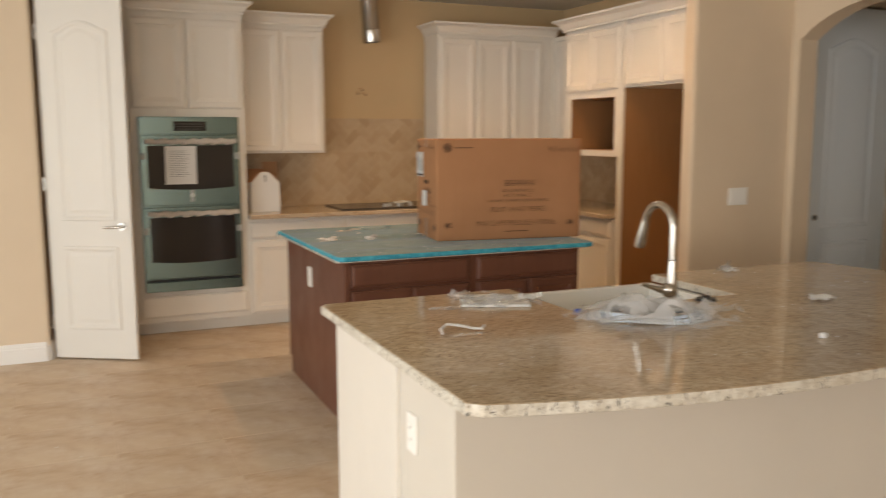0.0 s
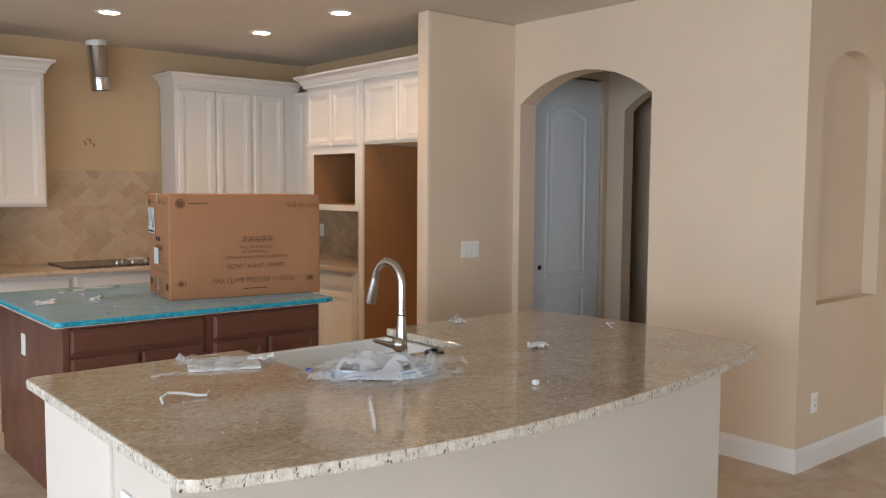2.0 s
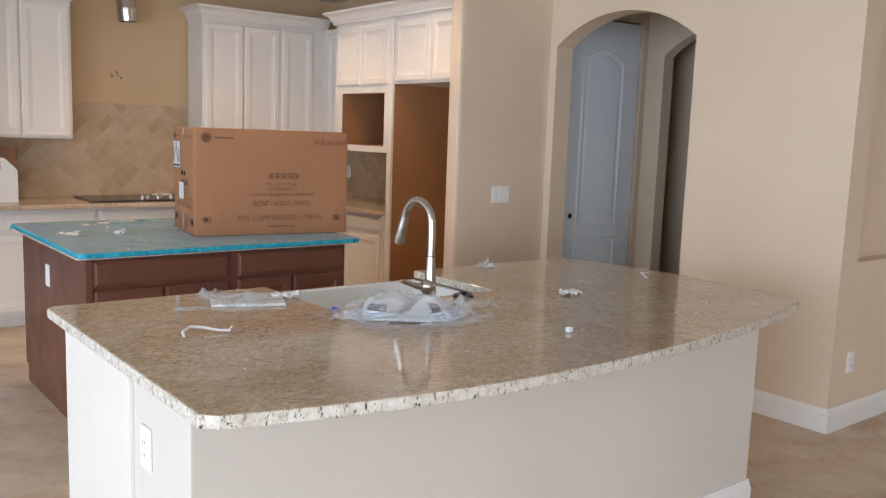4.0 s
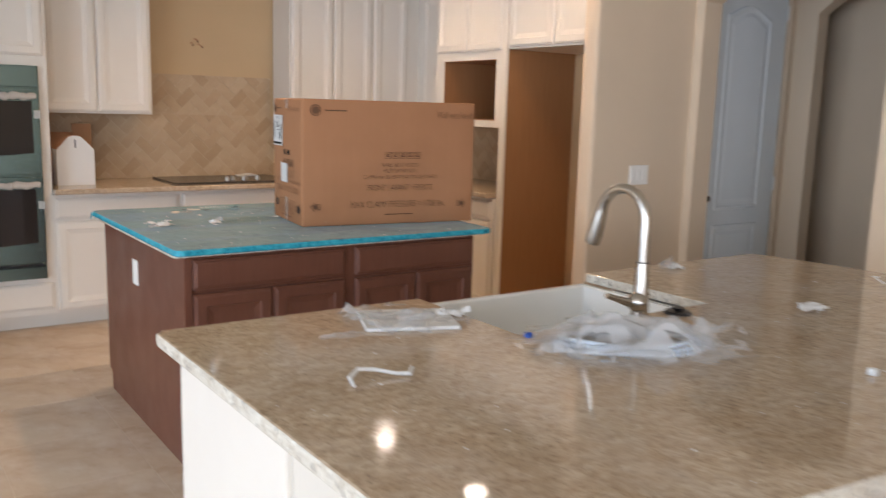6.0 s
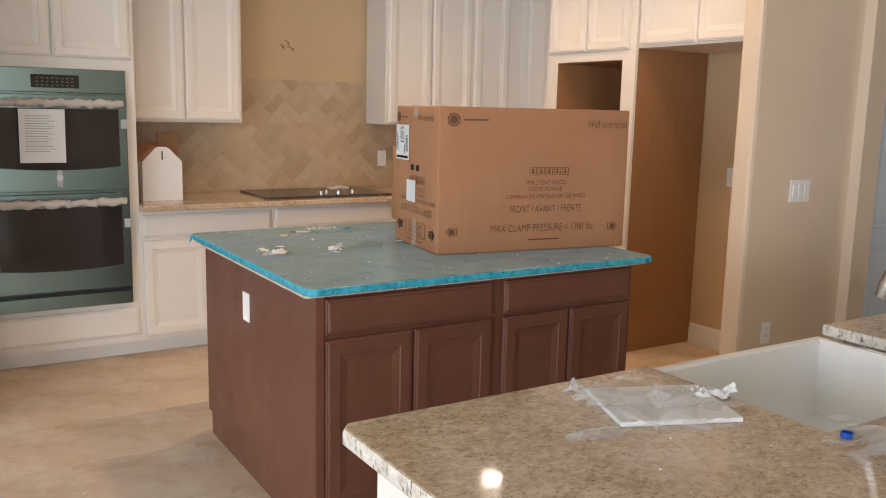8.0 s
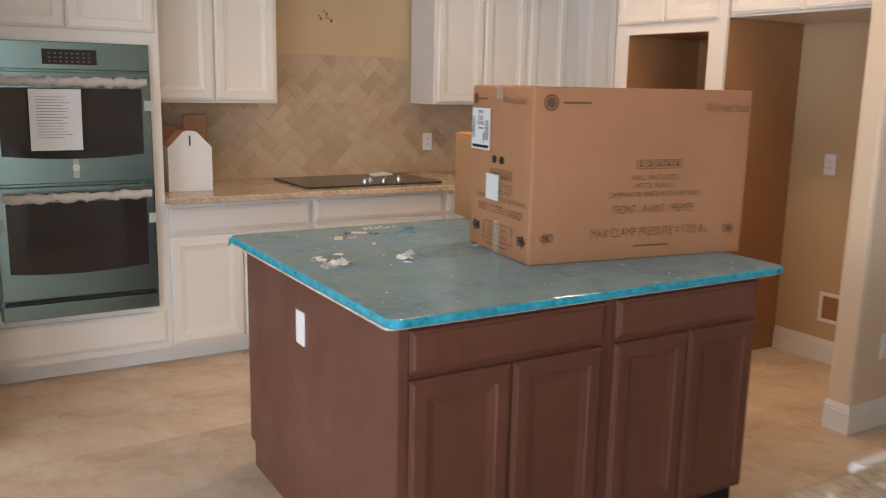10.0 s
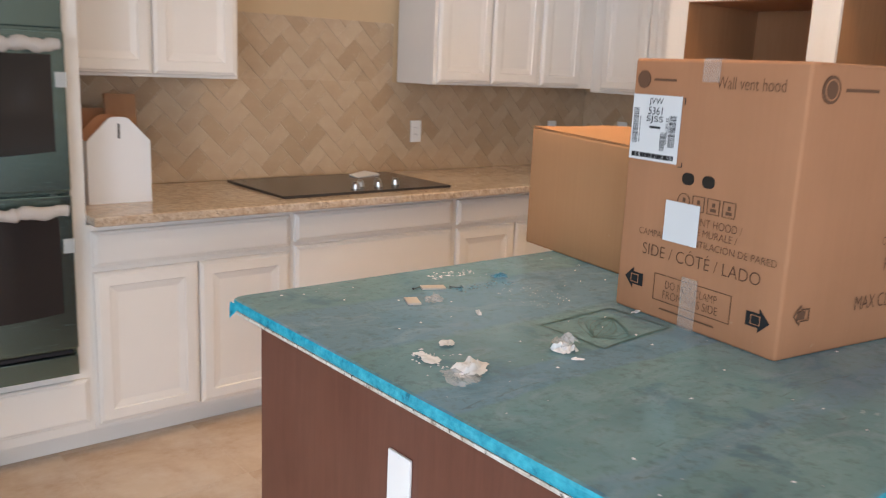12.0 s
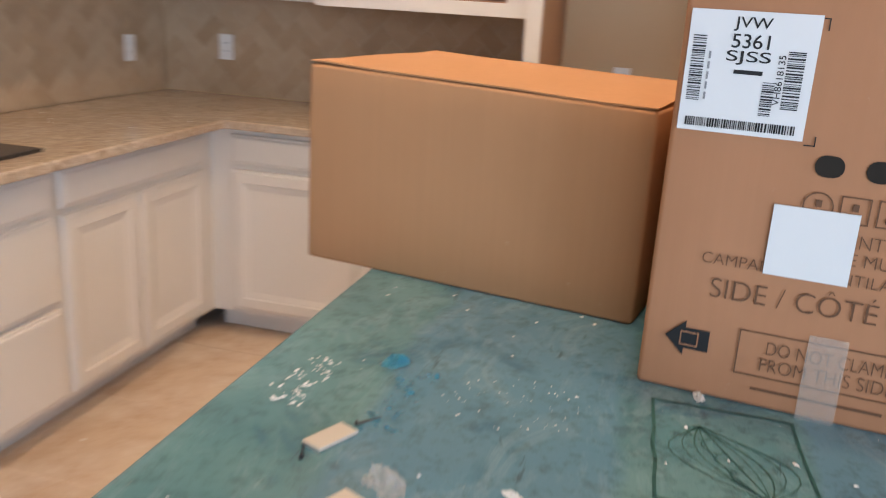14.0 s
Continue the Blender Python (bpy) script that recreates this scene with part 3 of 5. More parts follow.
KNEE_Y0, KNEE_Y1 = 3.965, 4.36
ob = solid("wall_bar", box_bm(2.585, KNEE_Y0, 0, 5.0, KNEE_Y1, 0.874, 0.006), BARWALL, "low off-white painted knee wall under the bar", "wall")
ob = thing("bar_cabinet", pose(2.588, KNEE_Y1, 0), "white painted sink cabinets behind the bar", "cabinet", "kitchen cabinets")
bm = box_bm(0.004, 0.004, 0.10, SINK_X0 - 2.588 - 0.004, 0.64, 0.874)
box_bm(SINK_X1 - 2.588 + 0.004, 0.004, 0.10, 2.42, 0.64, 0.874, 0, bm)
box_bm(SINK_X0 - 2.588 - 0.004, 0.004, 0.10, SINK_X1 - 2.588 + 0.004, 0.64, 0.64, 0, bm)
part("body", bm, WHITE, ob)
part("end_panel", box_bm(-0.014, 0.003, 0, 0.004, 0.62, 0.874, 0.002), WHITE, ob, "plain white painted end panel")
part("toe_kick", box_bm(0.02, 0.02, 0, 2.40, 0.56, 0.10), WHITE, ob)
for x0, x1 in ((0.02, 0.38), (0.39, 0.75), (0.76, 1.13), (1.14, 1.51), (1.54, 1.97), (1.98, 2.40)):
    d = panel_bm(x1 - x0, 0.50, DOOR_STEPS)
    bmesh.ops.rotate(d, cent=(0, 0, 0), matrix=Matrix.Rotation(math.pi, 3, "Z"), verts=d.verts[:])
    bmesh.ops.translate(d, vec=(x1, 0.66, DB), verts=d.verts[:])
    part("door", d, WHITE, ob)


def sink():
    x0, x1, y0, y1 = SINK_X0 - 0.012, SINK_X1 + 0.012, SINK_Y0 - 0.02, 5.15
    ob = thing("farmhouse_sink", pose(0, 0, 0), "white porcelain apron-front sink set in granite", "sink")
    t, zt, zb = 0.022, 0.872, 0.645
    loops = []

    def ring(i, z):
        return [(x0 + i, y0 + i, z), (x1 - i, y0 + i, z), (x1 - i, y1 - i, z), (x0 + i, y1 - i, z)]
    loops = [ring(0, zb), ring(0, zt - 0.006), ring(0.004, zt), ring(t, zt), ring(t + 0.006, zt - 0.006), ring(t + 0.012, zb + 0.06), ring(t + 0.04, zb + 0.025)]
    part("basin", loops_bm(loops), PORCELAIN, ob, "", True)
    part("drain", cyl_bm(0.045, 0.006, ((x0 + x1) / 2, (y0 + y1) / 2, zb + 0.029)), STEEL, ob)


sink()


def faucet():
    ob = thing("kitchen_faucet", pose(3.738, 4.555, 0.914, 0, 0, 91), "brushed nickel gooseneck kitchen faucet on the bar", "faucet")
    part("base", cyl_bm(0.030, 0.014, (0, 0, 0.007), segments=28, radius2=0.026), NICKEL, ob, "", True)
    part("body", cyl_bm(0.0245, 0.15, (0, 0, 0.087), segments=28, radius2=0.0165), NICKEL, ob, "", True)
    part("collar", cyl_bm(0.0172, 0.003, (0, 0, 0.1635), segments=28), BLACK, ob, "thin dark joint ring", True)
    ball = bmesh.new()
    bmesh.ops.create_uvsphere(ball, u_segments=20, v_segments=12, radius=0.030, matrix=pose(0, 0.012, 0.052))
    part("valve_ball", ball, NICKEL, ob, "", True)
    pts = [(0, 0, 0.165), (0, 0, 0.22), (0, 0, 0.278)]
    r = 0.084
    for i in range(1, 15):
        a = math.pi * i / 14 * 0.94
        pts.append((r - r * math.cos(a), 0, 0.278 + r * math.sin(a)))
    part("neck", tube_bm(pts, 0.0145, 16), NICKEL, ob, "", True)
    e = Vector(pts[-1])
    d = (e - Vector(pts[-2])).normalized()
    part("spray_head", tube_bm([e, e + d * 0.03, e + d * 0.08, e + d * 0.108], 0.015, 16, [0.0155, 0.018, 0.022, 0.0205]), NICKEL, ob, "", True)
    part("lever", tube_bm([(0, 0.02, 0.052), (0.005, 0.055, 0.056), (0.01, 0.09, 0.068), (0.012, 0.125, 0.080)], 0.008, 10, [0.016, 0.012, 0.009, 0.008]), NICKEL, ob, "", True)


faucet()

# ---- island ----
ISL_X0, ISL_X1, ISL_Y0, ISL_Y1 = 2.935, 4.48, 6.165, 7.535


def rounded_rect(x0, y0, x1, y1, r, n=5):
    out = []
    for cx, cy, a0 in ((x0 + r, y0 + r, 180), (x1 - r, y0 + r, 270), (x1 - r, y1 - r, 0), (x0 + r, y1 - r, 90)):
        for i in range(n + 1):
            a = radians(a0 + 90 * i / n)
            out.append((cx + r * math.cos(a), cy + r * math.sin(a)))
    return out


ISLAND_TOP = slab("island_worktop", rounded_rect(ISL_X0, ISL_Y0, ISL_X1, ISL_Y1, 0.035), 0.892, 0.920, FILM, FILM_EDGE, "island worktop wrapped in dirty teal protective film", "worktop", 0.008)


part("stone", prism_bm(rounded_rect(ISL_X0 + 0.002, ISL_Y0 + 0.022, ISL_X1 - 0.02, ISL_Y1 - 0.02, 0.020), "z", 0.8855, 0.8925), GRANITE_EDGE, ISLAND_TOP, "pale stone edge showing below the film")
FLAP = bmesh.new()
for k, (x, y, w) in enumerate(((ISL_X0 - 0.002, ISL_Y1 - 0.03, 0.034),)):
    lo = [FLAP.verts.new(p) for p in ((x, y - w, 0.912), (x - 0.003, y - w * 0.5, 0.894), (x - 0.012, y - w * 0.1, 0.878), (x - 0.004, y + w * 0.4, 0.897), (x, y + w * 0.5, 0.912))]
    FLAP.faces.new(lo)
part("film_flap", FLAP, FILM_EDGE, ISLAND_TOP, "ragged hanging end of teal film")


def island():
    x0, x1, y0, y1 = 2.982, 4.405, 6.205, 7.46
    ob = thing("kitchen_island", pose(x0, y0, 0), "dark espresso wood island with drawers and doors", "island")
    w, d = x1 - x0, y1 - y0
    part("body", box_bm(0.012, 0.02, 0.10, w, d, 0.888, 0.002), WOOD, ob)
    part("end_panel", prism_bm([(0.02, 0), (d - 0.05, 0), (d - 0.05, 0.10), (d, 0.10), (d, 0.888), (0.02, 0.888)], "x", 0, 0.0115), WOOD, ob)
    part("stile", box_bm(0.0, 0.006, 0.10, 0.031, 0.0195, 0.888, 0.001), WOOD, ob)
    # Shade of the recess under the island is put into this board's colour.
    part("toe_kick", box_bm(0.013, 0.05, 0, w - 0.01, d - 0.06, 0.10), SHADE_PAINT, ob)
    for a, b in ((0.035, 0.715), (0.765, 1.41)):
        m = (a + b) / 2
        part("drawer_front", panel_bm(b - a, 0.125, DRAWER_STEPS, a, 0.745), WOOD, ob)
        part("door", panel_bm(m - a - 0.003, 0.61, DOOR_STEPS, a, 0.12), WOOD, ob)
        part("door", panel_bm(b - m - 0.003, 0.61, DOOR_STEPS, m + 0.003, 0.12), WOOD, ob)


island()

# ---- cartons on the island ----


def carton(name, m, w, d, h, label, lift=0.0, sag=0.0, mat=None):
    ob = thing(name, m, label, "box")
    bm = box_bm(0, 0, 0, w, d, h)
    bmesh.ops.subdivide_edges(bm, edges=bm.edges[:], cuts=5, use_grid_fill=True)
    for v in bm.verts:
        k = noise.noise(v.co * 3.1) * 0.0012
        for i, s in ((0, w), (1, d)):
            if v.co[i] < 1e-5 or v.co[i] > s - 1e-5:
                v.co[i] += k
        if sag and v.co.z > 1e-5:
            v.co.z -= sag * (1 - v.co.y / d) * v.co.z / h
            if v.co.z < h - sag - 0.02:
                continue
        if lift and v.co.z > h - sag - 1e-5:
            v.co.z += lift * math.sin(math.pi * v.co.x / w) * math.sin(math.pi * min(1, v.co.y / d))
    edges = [e for e in bm.edges if len(e.link_faces) == 2 and e.calc_face_angle(0) > 0.8]
    bmesh.ops.bevel(bm, geom=edges, offset=0.008, segments=3, affect="EDGES", profile=0.5)
    part("body", bm, mat or CARD, ob, "", True)
    return ob


HOOD = carton("hood_carton", pose(3.649, 6.55, 0.920, 0, 0, -8), 0.90, 0.47, 0.592, "brown cardboard appliance carton with printing on island")
SMALL = carton("open_carton", pose(3.93, 7.035, 0.920, 0, 0, -10.5), 0.52, 0.65, 0.375, "plain tan cardboard box at the island edge", 0.015, 0.02, TAN_CARD)
bm = bmesh.new()
bmesh.ops.create_grid(bm, x_segments=14, y_segments=14, size=0.5)
for v in bm.verts:
    u, w = v.co.x + 0.5, v.co.y + 0.5
    bow = math.sin(math.pi * min(1.0, u * 1.15)) * math.sin(math.pi * w) ** 0.7
    v.co = Vector((0.003 + u * 0.514, 0.003 + 0.644 * w, 0.3765 - 0.02 * (1 - w) + 0.019 * bow + 0.003 * noise.noise(Vector((u * 4, w * 4, 1.7)))))
bmesh.ops.solidify(bm, geom=bm.faces[:], thickness=-0.003)
part("flap", bm, TAN_CARD, SMALL, "bowed top flap", True)

# ---- cooktop, duct, lamps ----


def cooktop():
    ob = thing("cooktop", pose(3.765, 8.80, 0.914), "black glass electric cooktop with knobs on worktop", "cooktop")
    part("glass", box_bm(0, 0, 0.0, 0.89, 0.535, 0.012, 0.003), COOKGLASS, ob)
    for x, y in ((0.40, 0.075), (0.46, 0.13), (0.53, 0.085), (0.57, 0.15), (0.65, 0.12)):
        k = part("knob", cyl_bm(0.019, 0.022, (x, y, 0.023), segments=18, radius2=0.016), STEEL, ob, "", True)
        part("grip", box_bm(x - 0.004, y - 0.017, 0.034, x + 0.004, y + 0.017, 0.043, 0.001), STEEL, k)


cooktop()


def duct():
    ob = thing("vent_duct", pose(4.19, 9.24, 2.335, 0, -4.5, 0), "shiny galvanised vent duct hanging from the ceiling", "duct")
    n = 32
    loops = []
    for r, z in ((0.068, 0.0), (0.075, 0.0), (0.075, 0.10), (0.077, 0.105), (0.075, 0.11), (0.075, 0.404), (0.068, 0.404)):
        loops.append([(r * math.cos(2 * math.pi * i / n), r * math.sin(2 * math.pi * i / n), z) for i in range(n)])
    part("pipe", loops_bm(loops, False, False), DUCT, ob, "", True)
    part("collar", loops_bm([[(r * math.cos(2 * math.pi * i / n), r * math.sin(2 * math.pi * i / n), z) for i in range(n)] for r, z in ((0.079, 0.36), (0.082, 0.362), (0.082, 0.404), (0.079, 0.404))], False, False), TRIM, ob, "white sealant collar", True)


duct()


def downlight(x, y):
    ob = thing("recessed_light", pose(x, y, TOP), "white recessed ceiling downlight, switched on", "ceiling light", "recessed ceiling lights")
    n = 32
    loops = [[(r * math.cos(2 * math.pi * i / n), r * math.sin(2 * math.pi * i / n), z) for i in range(n)] for r, z in ((0.062, -0.001), (0.065, -0.006), (0.09, -0.006), (0.095, 0.0))]
    part("trim_ring", loops_bm(loops, False, False), TRIM, ob, "", True)
    part("lens", cyl_bm(0.063, 0.003, (0, 0, -0.0025), segments=32), LAMP, ob)
    d = bpy.data.lights.new("lamp", "SPOT")
    d.energy, d.color, d.spot_size, d.spot_blend, d.shadow_soft_size = LAMP_WATTS, (1, 0.66, 0.32), radians(130), 0.9, 0.06
    lamp = new("lamp", d)
    lamp.parent = ob
    lamp.location = (0, 0, -0.012)


LAMP_WATTS = 43
for x, y in ((3.85, 8.0), (5.0, 8.0), (5.04, 6.95), (3.85, 6.95)):
    downlight(x, y)

# ---- doors ----


def arched_loop(x0, z0, x1, z1, rise, inset, y, n=12):
    pts = [(x0 + inset, y, z0 + inset), (x1 - inset, y, z0 + inset)]
    w = x1 - x0 - 2 * inset
    for i in range(n + 1):
        u = i / n
        s = math.sin(math.pi * u) ** 1.3 if rise else 0
        pts.append((x1 - inset - w * u, y, z1 - inset + rise * s))
    return pts


def leaf(ob, w, h, mat, panels):
    """A moulded door leaf: front at y = 0, hinge at x = 0."""
    t = 0.035
    d = part("leaf", box_bm(0, 0.004, 0, w, t - 0.004, h, 0.002), mat, ob)
    for y0, s in ((0.004, -1), (t - 0.004, 1)):
        for x0, z0, x1, z1, rise in panels:
            loops = [arched_loop(x0, z0, x1, z1, rise, i, y0 + s * k) for i, k in ((0, -0.001), (0.006, 0.008), (0.02, 0.009), (0.034, 0.002), (0.05, 0.001), (0.075, 0.006))]
            bm = loops_bm(loops, False, True)
            part("moulded_panel", bm, mat, ob)
    return d


def pantry_door():
    ob = thing("pantry_door", pose(1.555, 8.372, 0.012, 0, 0, -30.5), "white moulded pantry door standing ajar", "door")
    w = 0.595
    leaf(ob, w, 2.43, DOORW, [(0.10, 0.95, w - 0.10, 2.20, 0.07), (0.10, 0.20, w - 0.10, 0.78, 0.0)])
    part("rose", cyl_bm(0.028, 0.010, (w - 0.065, -0.004, 0.915), "y", 24), NICKEL, ob, "", True)
    part("lever", tube_bm([(w - 0.065, -0.005, 0.915), (w - 0.065, -0.045, 0.915), (w - 0.085, -0.052, 0.915), (w - 0.165, -0.05, 0.912)], 0.009, 10), NICKEL, ob, "satin nickel lever handle", True)
    for z in (0.25, 1.2, 2.2):
        part("hinge", cyl_bm(0.007, 0.09, (-0.006, 0.0, z), "z", 10), NICKEL, ob)


pantry_door()


def hall_door():
    ob = thing("hall_door", pose(6.60, HALL_Y + 0.02, 0.012), "pale blue-grey moulded door with an arched panel", "door")
    w = 0.83
    leaf(ob, w, 2.43, DOORG, [(0.17, 0.83, w - 0.17, 2.14, 0.075), (0.17, 0.20, w - 0.17, 0.73, 0.0)])
    part("bore_hole", cyl_bm(0.022, 0.004, (0.105, -0.0015, 0.915), "y", 20), NICKEL, ob, "empty metal-edged lock hole")
    # Near-black discs paint the shade inside the latch and lock holes.
    part("latch_bore", cyl_bm(0.014, 0.004, (0.022, -0.0015, 0.915), "y", 16), SHADE_PAINT, ob, "near-black disc painting the shade of an empty latch opening")
    part("bore_void", cyl_bm(0.016, 0.004, (0.105, -0.0025, 0.915), "y", 20), SHADE_PAINT, ob, "near-black disc painting the shade inside the lock hole")
    for z in (0.25, 1.0, 2.2):
        part("hinge", box_bm(w - 0.004, -0.006, z - 0.05, w + 0.012, 0.004, z + 0.05, 0.002), TRIM, ob)


hall_door()


def run_of(name, profile, pts, material, label, category, kind="structure"):
    """A moulding of (out, up) along plan points, standing out to the right of the way."""
    ps = [Vector(p) for p in pts]
    loops = []
    for i, p in enumerate(ps):
        n = []
        for a, b in ((i - 1, i), (i, i + 1)):
            if 0 <= a and b < len(ps):
                d = (ps[b] - ps[a]).normalized()
                n.append(Vector((d.y, -d.x)))
        k = n[0] if len(n) == 1 else (n[0] + n[1]) / max(0.2, 1 + n[0].dot(n[1]))
        loops.append([(p.x + k.x * o, p.y + k.y * o, z) for o, z in profile])
    return solid(name, loops_bm(loops), material, label, category, kind)


BASE = [(0.0, 0.001), (0.015, 0.001), (0.015, 0.098), (0.011, 0.105), (0.011, 0.112), (0.008, 0.122), (0.006, 0.134), (0.0, 0.134)]
run_of("baseboard", BASE, [(SIDE_X, ARCH_C - ARCH_HALF - 0.0), (SIDE_X, CORNER_Y), (7.36, CORNER_Y), (7.36, CORNER_Y - 1.1)], TRIM, "white painted moulded baseboard", "baseboard")
run_of("baseboard", BASE, [(STUB_X, STUB_Y1), (STUB_X, STUB_Y0), (SIDE_X, STUB_Y0)], TRIM, "white painted moulded baseboard", "baseboard")
run_of("baseboard", BASE, [(SIDE_X + 0.01, 7.50), (SIDE_X + 0.01, STUB_Y1), (STUB_X + 0.2, STUB_Y1)], TRIM, "white painted moulded baseboard in the recess", "baseboard")
run_of("baseboard", BASE, [(LEFT_X, PANTRY_Y), (1.495, PANTRY_Y), (1.525, PANTRY_Y + 0.03), (1.525, PANTRY_Y + 0.11)], TRIM, "white painted moulded baseboard", "baseboard")
run_of("baseboard", BASE, [(2.60, KNEE_Y0), (5.0, KNEE_Y0), (5.0, KNEE_Y1)], TRIM, "white painted moulded baseboard under the bar", "baseboard")


# ---- writing ----


def lettering(text, width, height, at, facing, parent, name="lettering", material=None, weight=-0.012):
    """Built-in font text fitted to a width and height, its middle at a place of the parent. facing: the turn about z of a text that faces -y."""
    cu = bpy.data.curves.new("lettering", "FONT")
    cu.body, cu.size, cu.offset = text, 1.0, weight
    tmp = bpy.data.objects.new("lettering", cu)
    me = bpy.data.meshes.new_from_object(tmp)
    bpy.data.objects.remove(tmp)
    bpy.data.curves.remove(cu)
    xs = [v.co.x for v in me.vertices]
    ys = [v.co.y for v in me.vertices]
    cx, cy = (min(xs) + max(xs)) / 2, (min(ys) + max(ys)) / 2
    sx, sy = width / (max(xs) - min(xs)), height / (max(ys) - min(ys))
    m = pose(*at, 90, 0, facing)
    for v in me.vertices:
        v.co = m @ Vector(((v.co.x - cx) * sx, (v.co.y - cy) * sy, 0))
    me.materials.clear()
    me.materials.append(material or INK)
    ob = new(name, me)
    ob.parent = parent
    return ob


OUT = 0.003     # how far printing stands off a carton's wall


def front_box(x0, z0, x1, z1, bm=None, out=OUT, thick=0.001):
    return box_bm(x0, -out, z0, x1, -out + thick, z1, 0, bm)


def side_box(s0, z0, s1, z1, bm=None, out=OUT, thick=0.001, d=0.47):
    """On the carton's short side; s runs from its back edge to its front edge."""
    return box_bm(-out, d - s1, z0, -out + thick, d - s0, z1, 0, bm)


def frame_of(make, a0, z0, a1, z1, t):
    bm = make(a0, z0, a1, z0 + t)
    make(a0, z1 - t, a1, z1, bm)
    make(a0, z0 + t, a0 + t, z1 - t, bm)
    make(a1 - t, z0 + t, a1, z1 - t, bm)
    return bm


def arrow_loop(a, z, w, h, way):
    """An arrow outline of (u, v) with its middle at (a, z)."""
    pts = [(-w / 2, -h * 0.3), (0.05 * w, -h * 0.3), (0.05 * w, -h / 2), (w / 2, 0), (0.05 * w, h / 2), (0.05 * w, h * 0.3), (-w / 2, h * 0.3)]
    return [(a + way * u, z + v) for u, v in pts]


def ring_bm(c, r, t, y0, y1, axis, n=24):
    def p(rr, a, w):
        u, v = c[0] + rr * math.cos(a), c[1] + rr * math.sin(a)
        return (u, w, v) if axis == "y" else (w, u, v)
    return loops_bm([[p(rr, 2 * math.pi * i / n, w) for i in range(n)] for rr, w in ((r, y1), (r, y0), (r - t, y0), (r - t, y1))], False, False)


def hood_print():
    ob = HOOD
    # long face
    part("mark", cyl_bm(0.027, 0.002, (0.062, -OUT, 0.541), "y", 28), INK, ob, "round dark printed mark")
    part("mark", ring_bm((0.062, 0.541), 0.021, 0.003, -OUT - 0.0016, -OUT - 0.001, "y"), CARD, ob)
    part("print_bar", front_box(0.108, 0.538, 0.215, 0.5445), INK, ob)
    lettering("Wall vent hood", 0.195, 0.033, (0.785, -OUT, 0.532), 0, ob)
    for i in range(5):
        x = 0.412 + i * 0.039
        icon = part("icon", frame_of(front_box, x, 0.318, x + 0.033, 0.350, 0.0018), INK, ob)
        part("icon_mark", front_box(x + 0.009, 0.326, x + 0.024, 0.333), INK, icon)
        part("icon_mark", front_box(x + 0.013, 0.336, x + 0.020, 0.345), INK, icon)
    lettering("WALL VENT HOOD /", 0.205, 0.019, (0.497, -OUT, 0.288), 0, ob)
    lettering("HOTTE MURALE /", 0.175, 0.018, (0.497, -OUT, 0.260), 0, ob)
    lettering("CAMPANA DE VENTILACI\u00d3N DE PARED", 0.385, 0.022, (0.497, -OUT, 0.232), 0, ob)
    lettering("FRONT / AVANT / FRENTE", 0.345, 0.029, (0.497, -OUT, 0.178), 0, ob)
    lettering("MAX CLAMP PRESSURE = 1700 lbs.", 0.50, 0.031, (0.49, -OUT, 0.098), 0, ob)
    part("print_bar", front_box(0.415, 0.045, 0.565, 0.050), INK, ob)
    for a, way in ((0.062, -1), (0.835, 1)):
        lo = arrow_loop(a, 0.092, 0.052, 0.046, way)
        inner = arrow_loop(a, 0.092, 0.044, 0.036, way)
        loops = [[(u, -OUT, v) for u, v in lo], [(u, -OUT - 0.0005, v) for u, v in inner]]
        icon = part("icon", loops_bm(loops, False, False), INK, ob)
        part("icon_mark", front_box(a - 0.012, 0.083, a + 0.012, 0.101), INK, icon)
    # short face
    d = 0.47

    def s(v):
        return d - v
    part("mark", cyl_bm(0.020, 0.002, (-OUT, s(0.036), 0.545), "x", 24), INK, ob, "round dark printed mark")
    part("print_bar", side_box(0.068, 0.5425, 0.135, 0.548), INK, ob)
    lettering("Wall vent hood", 0.17, 0.025, (-OUT, s(0.335), 0.545), -90, ob)
    for i in range(4):
        a = 0.174 + i * 0.042
        if i:
            icon = part("icon", frame_of(side_box, a, 0.268, a + 0.034, 0.302, 0.0016), INK, ob)
        else:
            icon = part("icon", ring_bm((s(a + 0.017), 0.285), 0.018, 0.0016, -OUT - 0.0004, -OUT + 0.0004, "x"), INK, ob)
        part("icon_mark", side_box(a + 0.010, 0.274, a + 0.025, 0.281), INK, icon)
        part("icon_mark", side_box(a + 0.014, 0.284, a + 0.021, 0.293), INK, icon)
    lettering("WALL VENT HOOD /", 0.20, 0.017, (-OUT, s(0.257), 0.247), -90, ob)
    lettering("HOTTE MURALE /", 0.17, 0.016, (-OUT, s(0.262), 0.224), -90, ob)
    lettering("CAMPANA DE VENTILACI\u00d3N DE PARED", 0.385, 0.019, (-OUT, s(0.257), 0.200), -90, ob)
    lettering("SIDE / C\u00d4T\u00c9 / LADO", 0.335, 0.034, (-OUT, s(0.248), 0.162), -90, ob)
    for a, z, way in ((0.060, 0.080, 1), (0.420, 0.074, -1)):
        part("arrow", prism_bm(arrow_loop(s(a), z, 0.058, 0.050, way), "x", -OUT, -OUT + 0.001), BLACKINK, ob, "black printed arrow")
        part("icon_mark", frame_of(lambda *q: side_box(*q[:4], q[4] if len(q) > 4 else None, OUT + 0.0008), a - 0.013 + 0.004 * way, z - 0.010, a + 0.011 + 0.004 * way, z + 0.010, 0.0014), CARD, ob)
